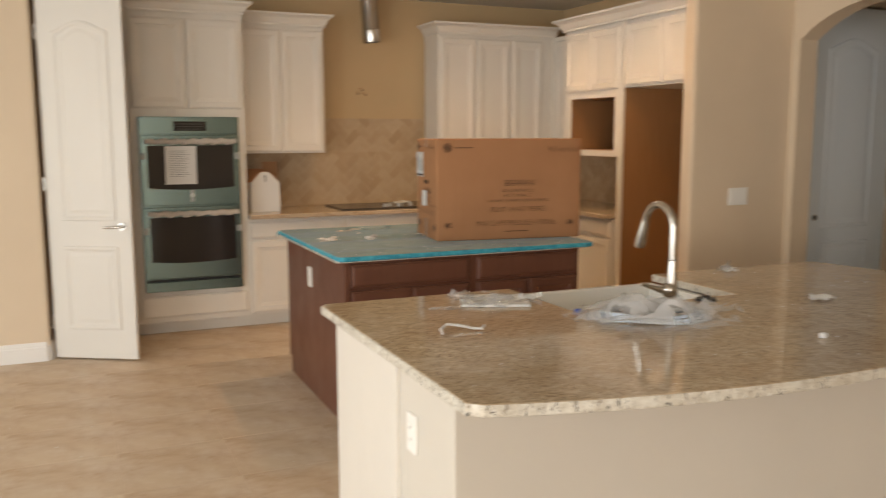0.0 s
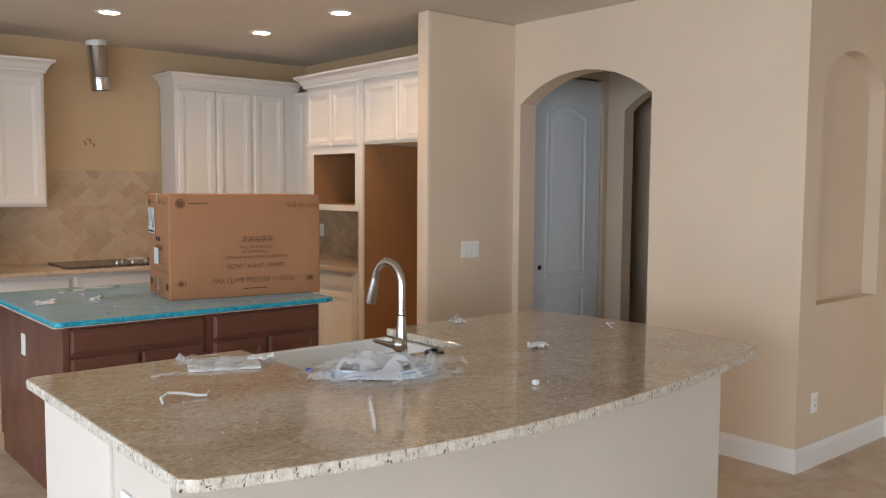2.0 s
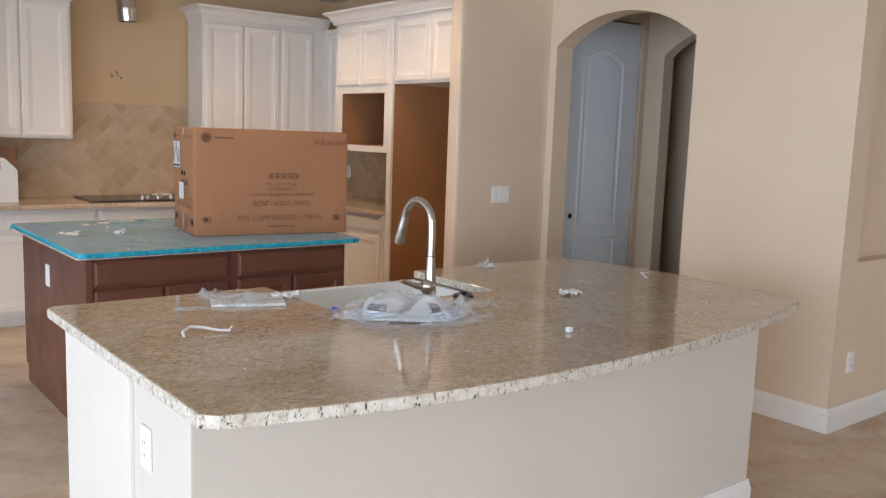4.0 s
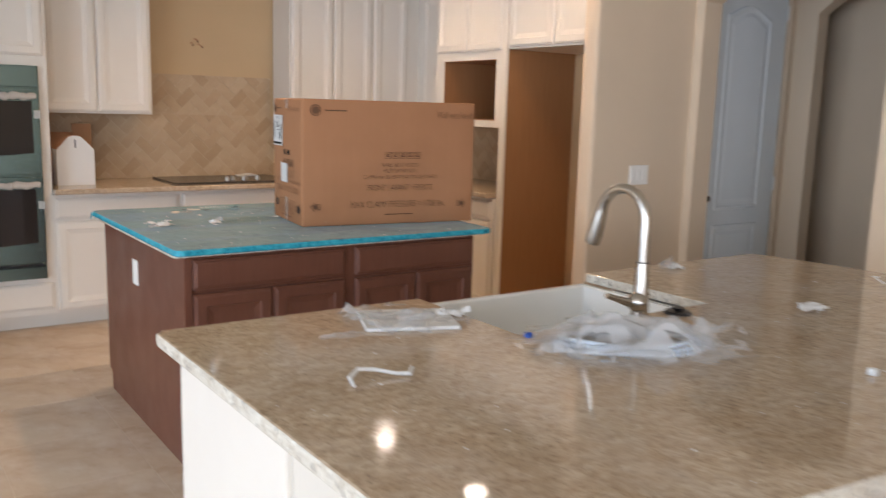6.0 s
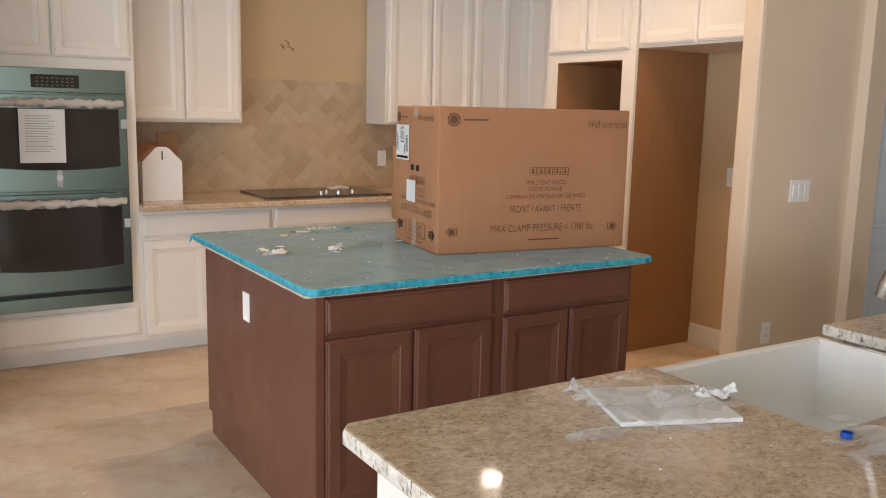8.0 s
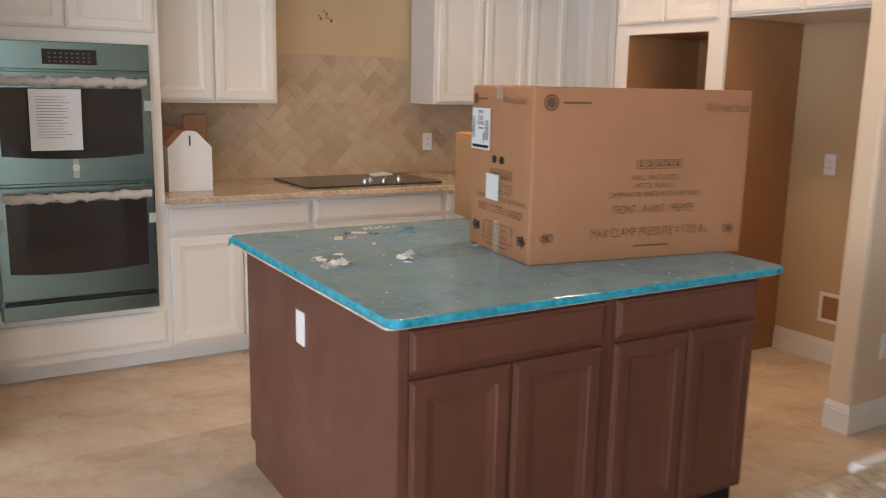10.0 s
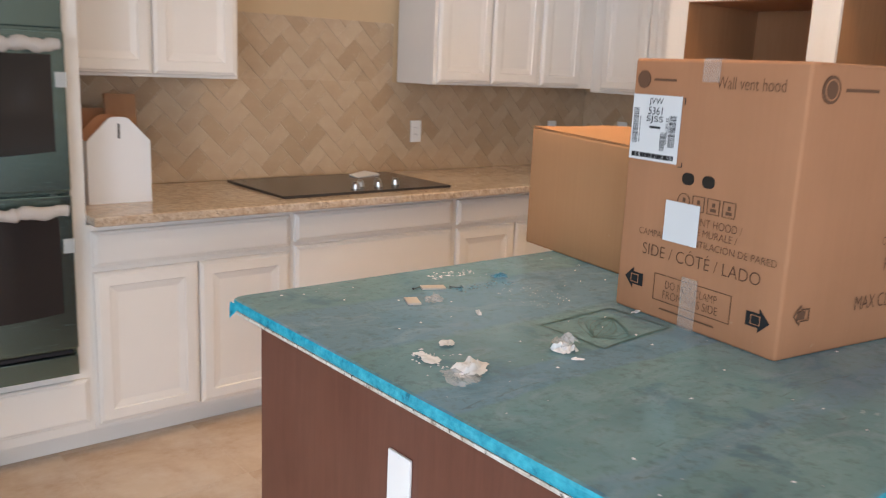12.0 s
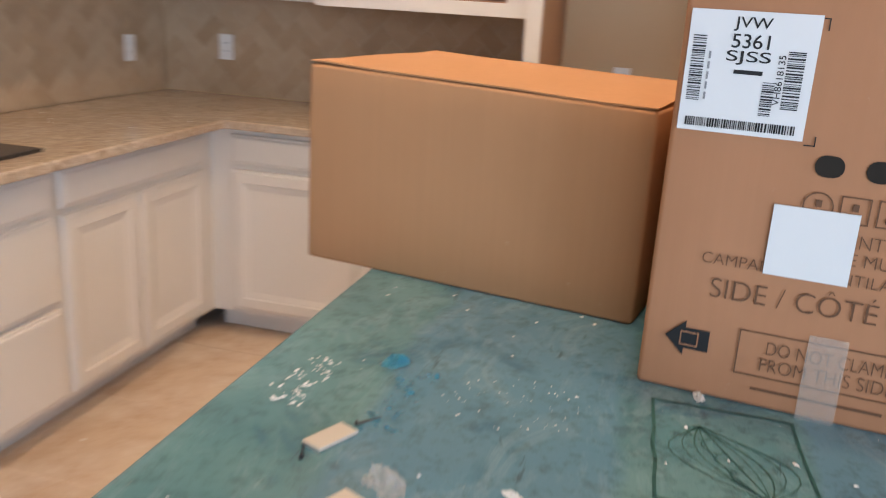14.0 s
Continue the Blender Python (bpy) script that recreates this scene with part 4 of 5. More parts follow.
    part("print_frame", frame_of(side_box, 0.126, 0.045, 0.350, 0.108, 0.0016), INK, ob)
    lettering("DO NOT CLAMP", 0.150, 0.018, (-OUT, s(0.237), 0.088), -90, ob)
    lettering("FROM THIS SIDE", 0.160, 0.018, (-OUT, s(0.237), 0.064), -90, ob)
    part("print_bar", side_box(0.15, 0.026, 0.31, 0.0295), INK, ob)
    for a in (0.196, 0.254):
        lo = []
        for i in range(20):
            t = 2 * math.pi * i / 20
            lo.append((s(a) + 0.017 * math.copysign(abs(math.cos(t)) ** 0.7, math.cos(t)), 0.335 + 0.0135 * math.sin(t)))
        # Painted dark oval, no hole cut; the inside shade is in its colour.
        part("hand_hole", prism_bm(lo, "x", -0.0022, 0.004), SHADE_PAINT, ob, "near-black oval painting the shade of a hole through cardboard")
    part("tape", box_bm(-0.0045, s(0.257), 0.545, -0.0035, s(0.210), 0.594), TAPE, ob, "strip of clear packing tape")
    part("tape", box_bm(-0.0005, s(0.257), 0.5925, 0.12, s(0.210), 0.5945), TAPE, ob, "strip of clear packing tape")
    part("tape", box_bm(-0.0048, s(0.257), 0.0, -0.0038, s(0.210), 0.118), TAPE, ob, "strip of clear packing tape")
    part("flap_edge", front_box(0.02, 0.586, 0.88, 0.5905, None, 0.0022), CARD, ob, "folded flap edge")
    part("sticker", side_box(0.141, 0.189, 0.241, 0.281, None, OUT + 0.0016), PAPER, ob, "blank white paper sticker")
    for a0, z0, a1, z1 in ((0.160, 0.507, 0.168, 0.5084), (0.1666, 0.494, 0.168, 0.507), (0.162, 0.357, 0.175, 0.3584), (0.1736, 0.3584, 0.175, 0.369)):
        part("print_bar", side_box(a0, z0, a1, z1), BLACKINK, ob)
    # shipping label
    lab = part("shipping_label", side_box(0.009, 0.362, 0.160, 0.511, None, OUT + 0.0016), PAPER, ob, "white shipping label with black barcodes")
    o = OUT + 0.0026
    lettering("JVW", 0.044, 0.017, (-o, s(0.083), 0.4955), -90, lab, "label_text", BLACKINK, 0.004)
    lettering("5361", 0.044, 0.017, (-o, s(0.083), 0.4755), -90, lab, "label_text", BLACKINK, 0.004)
    lettering("SJSS", 0.052, 0.017, (-o, s(0.083), 0.4555), -90, lab, "label_text", BLACKINK, 0.004)
    part("print_bar", side_box(0.068, 0.436, 0.102, 0.441, None, o), BLACKINK, lab)
    for i in range(5):
        part("print_bar", side_box(0.036, 0.402 + i * 0.0125, 0.0385, 0.411 + i * 0.0125, None, o), GREYMARK, lab)
    rnd = random.Random(4)
    for a0, z0, a1, z1, along in ((0.015, 0.400, 0.031, 0.482, "z"), (0.128, 0.398, 0.148, 0.468, "z"), (0.104, 0.388, 0.118, 0.430, "z"), (0.018, 0.368, 0.150, 0.379, "s")):
        lo, hi = (z0, z1) if along == "z" else (a0, a1)
        p = lo
        bm = bmesh.new()
        while p < hi - 0.002:
            w = rnd.choice((0.0008, 0.0014, 0.0022))
            if along == "z":
                side_box(a0, p, a1, p + w, bm, o)
            else:
                side_box(p, z0, p + w, z1, bm, o)
            p += w + rnd.choice((0.0009, 0.0013, 0.002))
        tagged(part("barcode", bm, BLACKINK, lab), kind="stuff")
    num = lettering("VH8618135", 0.060, 0.008, (0, 0, 0), 0, lab, "label_text", BLACKINK, 0.004)
    num.matrix_local = Matrix.Translation((-o, s(0.122), 0.432)) @ Matrix.Rotation(radians(-90), 4, "Z") @ Matrix.Rotation(radians(-90), 4, "Y")


BLACKINK = painted("black_ink", (0.02, 0.02, 0.02), 0.6, 50, 0, 0.05, 0.2)
TAPE = Nodes("clear_tape", (0.72, 0.62, 0.52), 0.16)
TAPE.set("Alpha", 0.20)
TAPE.bump(TAPE.noise(30, 4), 0.3, 0.003)
TAPE = TAPE.mat
hood_print()


def oven_sheet():
    ob = thing("paper_notice", pose(2.368, FACE_Y - 0.098, 1.172), "printed paper notice taped to the upper oven door", "paper")
    bm = bmesh.new()
    bmesh.ops.create_grid(bm, x_segments=6, y_segments=8, size=0.5, matrix=pose(0.108, 0, 0.14, 90))
    for v in bm.verts:
        v.co.x = 0.108 + (v.co.x - 0.108) * 0.225
        v.co.z = 0.14 + (v.co.z - 0.14) * 0.285
        v.co.y = 0.004 * math.sin(v.co.z * 16) + 0.02 * (0.285 - v.co.z) / 0.285
    part("sheet", bm, PAPER, ob, "", True)
    rnd = random.Random(7)
    for i in range(15):
        z = 0.245 - i * 0.0135
        k = 0.02 * (0.285 - z) / 0.285 + 0.004 * math.sin(z * 16)
        part("text_line", box_bm(0.025, k - 0.0016, z, 0.025 + rnd.uniform(0.11, 0.165), k - 0.001, z + 0.003), GREYMARK, ob)
    part("text_line", box_bm(0.065, 0.0005, 0.262, 0.15, 0.0012, 0.268), GREYMARK, ob)


oven_sheet()

# ---- plates on walls ----


def plate(name, m, kind, label, category):
    """A wall plate in its own frame, facing -y, centred."""
    gang = 3 if kind == "triple" else 1
    w = 0.070 + 0.046 * (gang - 1)
    ob = thing(name, m, label, category)
    part("plate", box_bm(-w / 2, -0.006, -0.058, w / 2, 0.001, 0.058, 0.003), PLATE, ob)
    for g in range(gang):
        x = (g - (gang - 1) / 2) * 0.046
        if kind == "outlet":
            r = part("receptacle", box_bm(x - 0.017, -0.0085, -0.034, x + 0.017, -0.005, 0.034, 0.002), PLATE, ob)
            for z in (-0.018, 0.018):
                for dx in (-0.006, 0.006):
                    part("slot", box_bm(x + dx - 0.0012, -0.0089, z - 0.004, x + dx + 0.0012, -0.0084, z + 0.005), BLACK, r)
        elif kind in ("triple", "switch"):
            r = part("rocker", box_bm(x - 0.0165, -0.010, -0.033, x + 0.0165, -0.005, 0.033, 0.002), PLATE, ob)
        for z in (-0.048, 0.048):
            part("screw", cyl_bm(0.003, 0.001, (x, -0.0064, z), "y", 10), PLATE, ob)
    return ob


plate("light_switch", pose(5.80, STUB_Y0 - 0.002, 1.124), "triple", "white triple rocker switch on beige wall", "switch")
plate("wall_outlet", pose(5.62, STUB_Y0 - 0.002, 0.385), "outlet", "white wall outlet low on beige wall", "outlet")
plate("wall_outlet", pose(6.42, CORNER_Y - 0.002, 0.368), "outlet", "white wall outlet below the niche", "outlet")
plate("wall_outlet", pose(2.583, 4.25, 0.685, 0, 0, -90), "outlet", "white outlet on the end of the bar wall", "outlet")
plate("blank_plate", pose(2.980, 6.895, 0.706, 0, 0, -90), "blank", "white plate on dark wood island end", "outlet")
plate("wall_outlet", pose(4.89, COOK_Y - 0.004, 1.126), "outlet", "white wall outlet on the herringbone tiles", "outlet")
plate("wall_outlet", pose(5.945, COOK_Y - 0.004, 1.119), "outlet", "white wall outlet on the herringbone tiles", "outlet")
plate("wall_outlet", pose(SIDE_X - 0.014, 9.07, 1.135, 0, 0, -90), "outlet", "white wall outlet on tiles near the corner", "outlet")
plate("wall_outlet", pose(SIDE_X + 0.008, 7.25, 1.12, 0, 0, -90), "outlet", "white wall outlet inside the fridge recess", "outlet")
ob = thing("water_box", pose(SIDE_X + 0.008, 7.15, 0.32, 0, 0, -90), "white recessed water supply box in fridge recess", "supply box")
part("frame", frame_of(lambda a, b, c, d, bm=None: box_bm(a, -0.006, b, c, 0.001, d, 0, bm), -0.075, -0.085, 0.075, 0.085, 0.02), PLATE, ob)
part("hollow", box_bm(-0.055, -0.0015, -0.065, 0.055, 0.0005, 0.065), RAW, ob)

# capped wires above the tiles
for dx, dz in ((-0.03, 0.0), (0.0, 0.03), (0.025, -0.01)):
    ob = thing("capped_wire", pose(4.127 + dx, COOK_Y + 0.008, 1.915 + dz), "short capped wire end sticking from the wall", "wire", "capped wires")
    part("wire", tube_bm([(0, 0.004, 0), (0.004, -0.02, 0.004), (0.012 + dx * 0.3, -0.035, -0.012)], 0.003, 8), CARD, ob, "", True)
    part("cap", cyl_bm(0.006, 0.016, (0.014 + dx * 0.3, -0.037, -0.016), "z", 10, 0.004), INK, ob, "dark wire cap", True)

# ---- things on the worktops ----


def tote():
    w, d, h, peak = 0.235, 0.155, 0.235, 0.325
    ob = thing("gable_box", pose(3.045, 8.965, 0.914, 0, 0, -1), "white cardboard gable-top carry box on the worktop", "box")
    side = [(0, 0), (w, 0), (w, h), (w * 0.66, peak - 0.006), (w * 0.58, peak), (w * 0.42, peak), (w * 0.34, peak - 0.006), (0, h)]
    part("front_panel", prism_bm(side, "y", 0, 0.003), PAPER, ob)
    part("back_panel", prism_bm(side, "y", d - 0.003, d), CARD, ob, "unprinted brown inner face")
    for x in (0, w - 0.003):
        part("side_panel", box_bm(x, 0.003, 0, x + 0.003, d - 0.003, h), PAPER, ob)
    part("bottom", box_bm(0.003, 0.003, 0, w - 0.003, d - 0.003, 0.003), PAPER, ob)
    # Slot shade painted as a dark strip; the panel stays uncut.
    part("slot", box_bm(w / 2 - 0.004, -0.0006, h + 0.01, w / 2 + 0.004, 0.0006, h + 0.065), SHADE_PAINT, ob, "near-black strip painting the shade of the carry slot")
    part("side_flap", box_bm(-0.055, 0.02, 0.02, -0.052, 0.12, 0.30), PAPER, ob, "folded white side flap")


tote()
ob = thing("wood_sample", pose(3.20, 9.20, 0.914, -6), "red-brown stained wood sample leaning on the tiles", "board")
part("board", box_bm(0, 0, 0, 0.125, 0.014, 0.40, 0.002), RAW, ob)
ob = thing("cardboard_sheet", pose(3.02, 9.25, 0.914, -5), "brown cardboard sheet leaning on the tiles", "cardboard")
part("sheet", box_bm(0, 0, 0, 0.20, 0.005, 0.34, 0.001), CARD, ob)
ob = thing("folded_paper", pose(4.37, 9.17, 0.9265, 0, 0, 15), "folded white paper lying on the cooktop", "paper")
part("sheet", loops_bm([[(0, 0, 0), (0.17, 0.01, 0), (0.15, 0.09, 0.004), (0.02, 0.075, 0.002)], [(0, 0, 0.003), (0.17, 0.01, 0.010), (0.15, 0.09, 0.016), (0.02, 0.075, 0.008)]]), PAPER, ob)

PLASTIC = Nodes("clear_plastic", (0.84, 0.84, 0.85), 0.10, 0, 0.8)
PLASTIC.set("Alpha", 0.33)
PLASTIC.bump(PLASTIC.noise(36, 6, 0.75), 0.9, 0.014)
PLASTIC = PLASTIC.mat
TISSUE = painted("tissue", (0.84, 0.85, 0.85), 0.7, 60, 0.5, 0.05, 0.2)
TISSUE.node_tree.nodes["Principled BSDF"].inputs["Alpha"].default_value = 0.8
BLUECAP = painted("blue_plastic", (0.01, 0.08, 0.42), 0.35, 50, 0, 0.05)
HOSE = painted("pale_blue_hose", (0.62, 0.70, 0.80), 0.35, 80, 0.1, 0.05)
CHIP = painted("stone_scrap", (0.50, 0.46, 0.40), 0.8, 80, 0.4, 0.1)
BLUEFILM = painted("blue_film_scrap", (0.03, 0.27, 0.42), 0.2, 60, 0.3, 0.2)
BLUEFILM.node_tree.nodes["Principled BSDF"].inputs["Alpha"].default_value = 0.5


def crumple(size, seed, rough=0.55, res=26):
    """A crumpled sheet: a grid bent into sharp, irregular folds that rests on z = 0."""
    bm = bmesh.new()
    sx, sy, sz = size
    bmesh.ops.create_grid(bm, x_segments=res, y_segments=res, size=0.5)
    off = Vector((seed * 7.13, seed * 3.7, seed))
    for v in bm.verts:
        u, w = v.co.x, v.co.y
        p = Vector((u * 3.0, w * 3.0, 0)) + off
        r = math.hypot(u, w) * 2
        ridge = abs(noise.noise(p)) * 0.9 + abs(noise.noise(p * 2.3)) * rough + abs(noise.noise(p * 5.1)) * rough * 0.35
        edge = max(0.0, 1 - max(0.0, r - 0.55 - 0.5 * noise.noise(p * 0.8)) * 2.2)
        shift = noise.noise_vector(p * 1.4)
        v.co = Vector(((u + shift.x * 0.13) * sx, (w + shift.y * 0.13) * sy, 0.002 + sz * ridge * max(0.06, edge)))
    kill = [v for v in bm.verts if math.hypot(v.co.x / sx, v.co.y / sy) > 0.41 + 0.26 * noise.noise(v.co * 17 + off) + 0.12 * noise.noise(v.co * 43 + off)]
    bmesh.ops.delete(bm, geom=kill, context="VERTS")
    loose = [v for v in bm.verts if not v.link_faces]
    bmesh.ops.delete(bm, geom=loose, context="VERTS")
    return bm


def scrap(name, x, y, z, size, seed, material, label, category, turn=0.0):
    ob = thing(name, pose(x, y, z, 0, 0, turn), label, category)
    part("sheet", crumple(size, seed), material, ob, "", True)
    return ob


TOP_I = 0.9205
scrap("crumpled_tissue", 3.10, 6.845, TOP_I, (0.11, 0.075, 0.024), 1, TISSUE, "crumpled white tissue on the filmed island", "tissue", 20)
scrap("plastic_scrap", 3.065, 6.83, TOP_I, (0.12, 0.09, 0.02), 2, PLASTIC, "torn clear plastic scrap on the island", "plastic", 60)
scrap("crumpled_tissue", 3.065, 6.94, TOP_I, (0.085, 0.05, 0.006), 3, TISSUE, "small flattened white tissue on the island", "tissue", 100)
scrap("crumpled_tissue", 3.335, 6.828, TOP_I, (0.07, 0.06, 0.028), 4, TISSUE, "crumpled white tissue beside a drawn square", "tissue", 10)
scrap("plastic_scrap", 3.355, 6.845, TOP_I, (0.09, 0.075, 0.035), 5, PLASTIC, "torn clear plastic scrap on the island", "plastic", 140)
scrap("blue_film_scrap", 3.635, 7.348, TOP_I, (0.075, 0.045, 0.022), 6, BLUEFILM, "bright blue film scrap on the island", "film", 165)
scrap("plastic_scrap", 3.335, 7.262, TOP_I, (0.085, 0.05, 0.012), 27, PLASTIC, "torn clear plastic scrap beside a stone chip", "plastic", 35)
scrap("white_sliver", 3.359, 7.123, TOP_I, (0.05, 0.012, 0.008), 28, TISSUE, "thin white plastic sliver on the film", "plastic", 60)
scrap("white_sliver", 3.312, 6.774, TOP_I, (0.035, 0.014, 0.006), 29, TISSUE, "thin white plastic sliver on the film", "plastic", -30)
scrap("white_sliver", 3.69, 6.93, TOP_I, (0.045, 0.02, 0.008), 30, TISSUE, "white paper shred beside the carton", "plastic", 10)
scrap("plastic_scrap", 3.15, 6.985, TOP_I, (0.06, 0.035, 0.006), 9, TISSUE, "thin white scrap on the island", "plastic", 30)
for x, y, a, w, h in ((3.407, 7.352, -25, 0.062, 0.030), (3.284, 7.275, 65, 0.056, 0.032)):
    ob = thing("stone_scrap", pose(x, y, TOP_I, 0, 0, a), "flat beige stone chip on the filmed island", "chip", "stone chips")
    part("chip", box_bm(-w / 2, -h / 2, 0.0002, w / 2, h / 2, 0.005, 0.001), CHIP, ob)
for x, y, a in ((3.355, 7.365, 20), (3.45, 7.335, -40)):
    ob = thing("drywall_screw", pose(x, y, TOP_I + 0.003, 0, 0, a), "dark drywall screw lying on the island", "screw", "loose screws")
    part("shank", cyl_bm(0.0013, 0.034, (0.017, 0, -0.0012), "x", 8, 0.0007), BLACK, ob)
    part("head", cyl_bm(0.003, 0.002, (-0.001, 0, 0), "x", 10), BLACK, ob)

# square and scribble drawn on the film
MARKER = painted("marker_line", (0.018, 0.085, 0.080), 0.5, 60, 0, 0.2)


def ribbon(pts, width, z, bm):
    for a, b in zip(pts, pts[1:]):
        a, b = Vector(a), Vector(b)
        d = (b - a).normalized()
        n = Vector((-d.y, d.x)) * width / 2
        lo = [a - n - d * width * 0.3, b - n + d * width * 0.3, b + n + d * width * 0.3, a + n - d * width * 0.3]
        bm.faces.new([bm.verts.new((p.x, p.y, z)) for p in lo])


bm = bmesh.new()
sq = [(3.42, 6.978), (3.665, 6.99), (3.66, 6.815), (3.417, 6.795), (3.42, 6.978)]
rnd = random.Random(3)
fine = []
for a, b in zip(sq, sq[1:]):
    for i in range(6):
        t = i / 6
        fine.append((a[0] + (b[0] - a[0]) * t + rnd.uniform(-0.002, 0.002), a[1] + (b[1] - a[1]) * t + rnd.uniform(-0.002, 0.002)))
fine.append(sq[-1])
ribbon(fine, 0.0045, 0.9208, bm)
for k in range(9):
    bend = (k - 4) * 0.011
    pts = [(3.455 + 0.15 * t + 0.004 * math.sin(k * 2.1), 6.855 + 0.075 * t + bend * math.sin(math.pi * t) * 1.6) for t in (i / 9 for i in range(10))]
    ribbon(pts, 0.0014 if k % 2 else 0.0020, 0.9208, bm)
for k in range(4):
    pts = [(3.50 + 0.03 * k + 0.02 * math.cos(a), 6.87 + 0.016 * k + 0.026 * math.sin(a)) for a in (0.4 + 0.35 * i for i in range(8))]
    ribbon(pts, 0.0015, 0.9209, bm)
solid("marker_drawing", bm, MARKER, "dark marker square and scribble on the film", "drawing", kind="")

# on the bar
TOP_B = 0.9145
ob = thing("bagged_manual", pose(3.15, 4.85, TOP_B, 0, 0, -22), "white manual in a clear plastic bag on granite", "manual")
part("booklet", box_bm(-0.125, -0.10, 0.0, 0.125, 0.10, 0.010, 0.002), PAPER, ob)
bm = crumple((0.40, 0.34, 0.05), 11, 0.5, 40)
part("bag", bm, PLASTIC, ob, "crumpled clear plastic bag", True)
bm = crumple((0.12, 0.09, 0.03), 12)
bmesh.ops.translate(bm, vec=(0.14, 0.05, 0), verts=bm.verts[:])
part("bag_end", bm, TISSUE, ob, "scrunched white paper end", True)
bm = crumple((0.07, 0.05, 0.035), 13)
bmesh.ops.translate(bm, vec=(-0.14, 0.10, 0), verts=bm.verts[:])
part("bag_corner", bm, PLASTIC, ob, "", True)

ob = thing("bagged_hose", pose(3.505, 4.375, TOP_B, 0, 0, -28), "coiled pale hose in a clear plastic bag", "hose")
for k in range(3):
    pts = [((0.19 - 0.012 * k) * math.cos(2 * math.pi * i / 40), (0.105 - 0.010 * k) * math.sin(2 * math.pi * i / 40), 0.007 + 0.007 * k + 0.004 * math.sin(i * 0.5 + k)) for i in range(41)]
    part("coil", tube_bm(pts, 0.006, 8), HOSE, ob, "", True)
part("bag", crumple((0.68, 0.45, 0.12), 15, 0.5, 50), PLASTIC, ob, "crumpled clear plastic bag", True)
bm = crumple((0.58, 0.37, 0.10), 16, 0.6, 44)
part("bag_fold", bm, PLASTIC, ob, "crumpled clear plastic fold", True)

ob = thing("plastic_strip", pose(2.76, 4.44, TOP_B, 0, 0, -6), "curled white plastic strip on the granite", "strip")
pts = [(0, 0.0, 0.004), (0.004, 0.03, 0.012), (0.03, 0.05, 0.022), (0.07, 0.05, 0.016), (0.11, 0.03, 0.008), (0.14, 0.022, 0.006), (0.155, 0.04, 0.014)]
bm = tube_bm(pts, 0.0042, 8, [0.0038, 0.005, 0.0042, 0.0046, 0.0042, 0.005, 0.0035])
part("strip", bm, PAPER, ob, "", True)
ob = thing("bottle_cap", pose(3.337, 4.565, TOP_B), "small blue plastic cap on the granite", "cap")
part("cap", loops_bm([[(r * math.cos(2 * math.pi * i / 20), r * math.sin(2 * math.pi * i / 20), z) for i in range(20)] for r, z in ((0.011, 0), (0.011, 0.010), (0.009, 0.010), (0.009, 0.002))]), BLUECAP, ob, "", True)
ob = thing("sink_stopper", pose(3.895, 4.55, TOP_B), "black rubber sink stopper beside the faucet", "stopper")
part("flange", cyl_bm(0.042, 0.008, (0, 0, 0.004), segments=28, radius2=0.036), BLACK, ob, "", True)
part("knob", cyl_bm(0.010, 0.010, (0, 0, 0.012), segments=16, radius2=0.016), BLACK, ob, "", True)
scrap("tangled_scraps", 4.305, 4.385, TOP_B, (0.16, 0.12, 0.035), 21, TISSUE, "tangle of thin white plastic scraps on granite", "scraps", 15)
scrap("plastic_scrap", 4.45, 5.06, TOP_B, (0.20, 0.10, 0.05), 22, PLASTIC, "crumpled clear plastic on the granite bar", "plastic", 30)
scrap("plastic_scrap", 4.46, 5.04, TOP_B, (0.12, 0.07, 0.035), 23, TISSUE, "crumpled white plastic on the granite bar", "plastic", 80)
scrap("plastic_scrap", 2.93, 4.80, TOP_B, (0.14, 0.06, 0.012), 24, PLASTIC, "thin clear plastic scrap on the granite", "plastic", -10)
ob = thing("foam_peanut", pose(3.815, 3.925, TOP_B), "small white foam piece on the granite", "foam")
part("foam", box_bm(-0.011, -0.009, 0, 0.011, 0.009, 0.018, 0.006), TISSUE, ob, "", True)
ob = thing("wire_tie", pose(4.96, 4.52, TOP_B, 0, 0, 40), "thin white plastic tie on the granite", "tie")
part("tie", tube_bm([(-0.07, 0, 0.003), (-0.03, 0.03, 0.02), (0.02, 0.02, 0.012), (0.07, -0.01, 0.003)], 0.0022, 6), TISSUE, ob)


def specks(name, x0, y0, x1, y1, z, count, seed, label, avoid=None, size=(0.001, 0.0038), material=None):
    rnd = random.Random(seed)
    bm = bmesh.new()
    while count:
        x, y = rnd.uniform(x0, x1), rnd.uniform(y0, y1)
        if avoid and avoid(x, y):
            continue
        count -= 1
        s, k, a = rnd.uniform(*size), rnd.uniform(0.4, 1.8), rnd.uniform(0, 3.14)
        c, n = math.cos(a) * s, math.sin(a) * s
        lo = [(x + c * k, y + n * k), (x - n, y + c), (x - c * k, y - n * k), (x + n, y - c)]
        top = bm.verts.new((x, y, z + s * 0.7))
        vs = [bm.verts.new((u, v, z)) for u, v in lo]
        for i in range(4):
            bm.faces.new((vs[i], vs[(i + 1) % 4], top))
    solid(name, bm, material or TISSUE, label, "debris", "stuff")


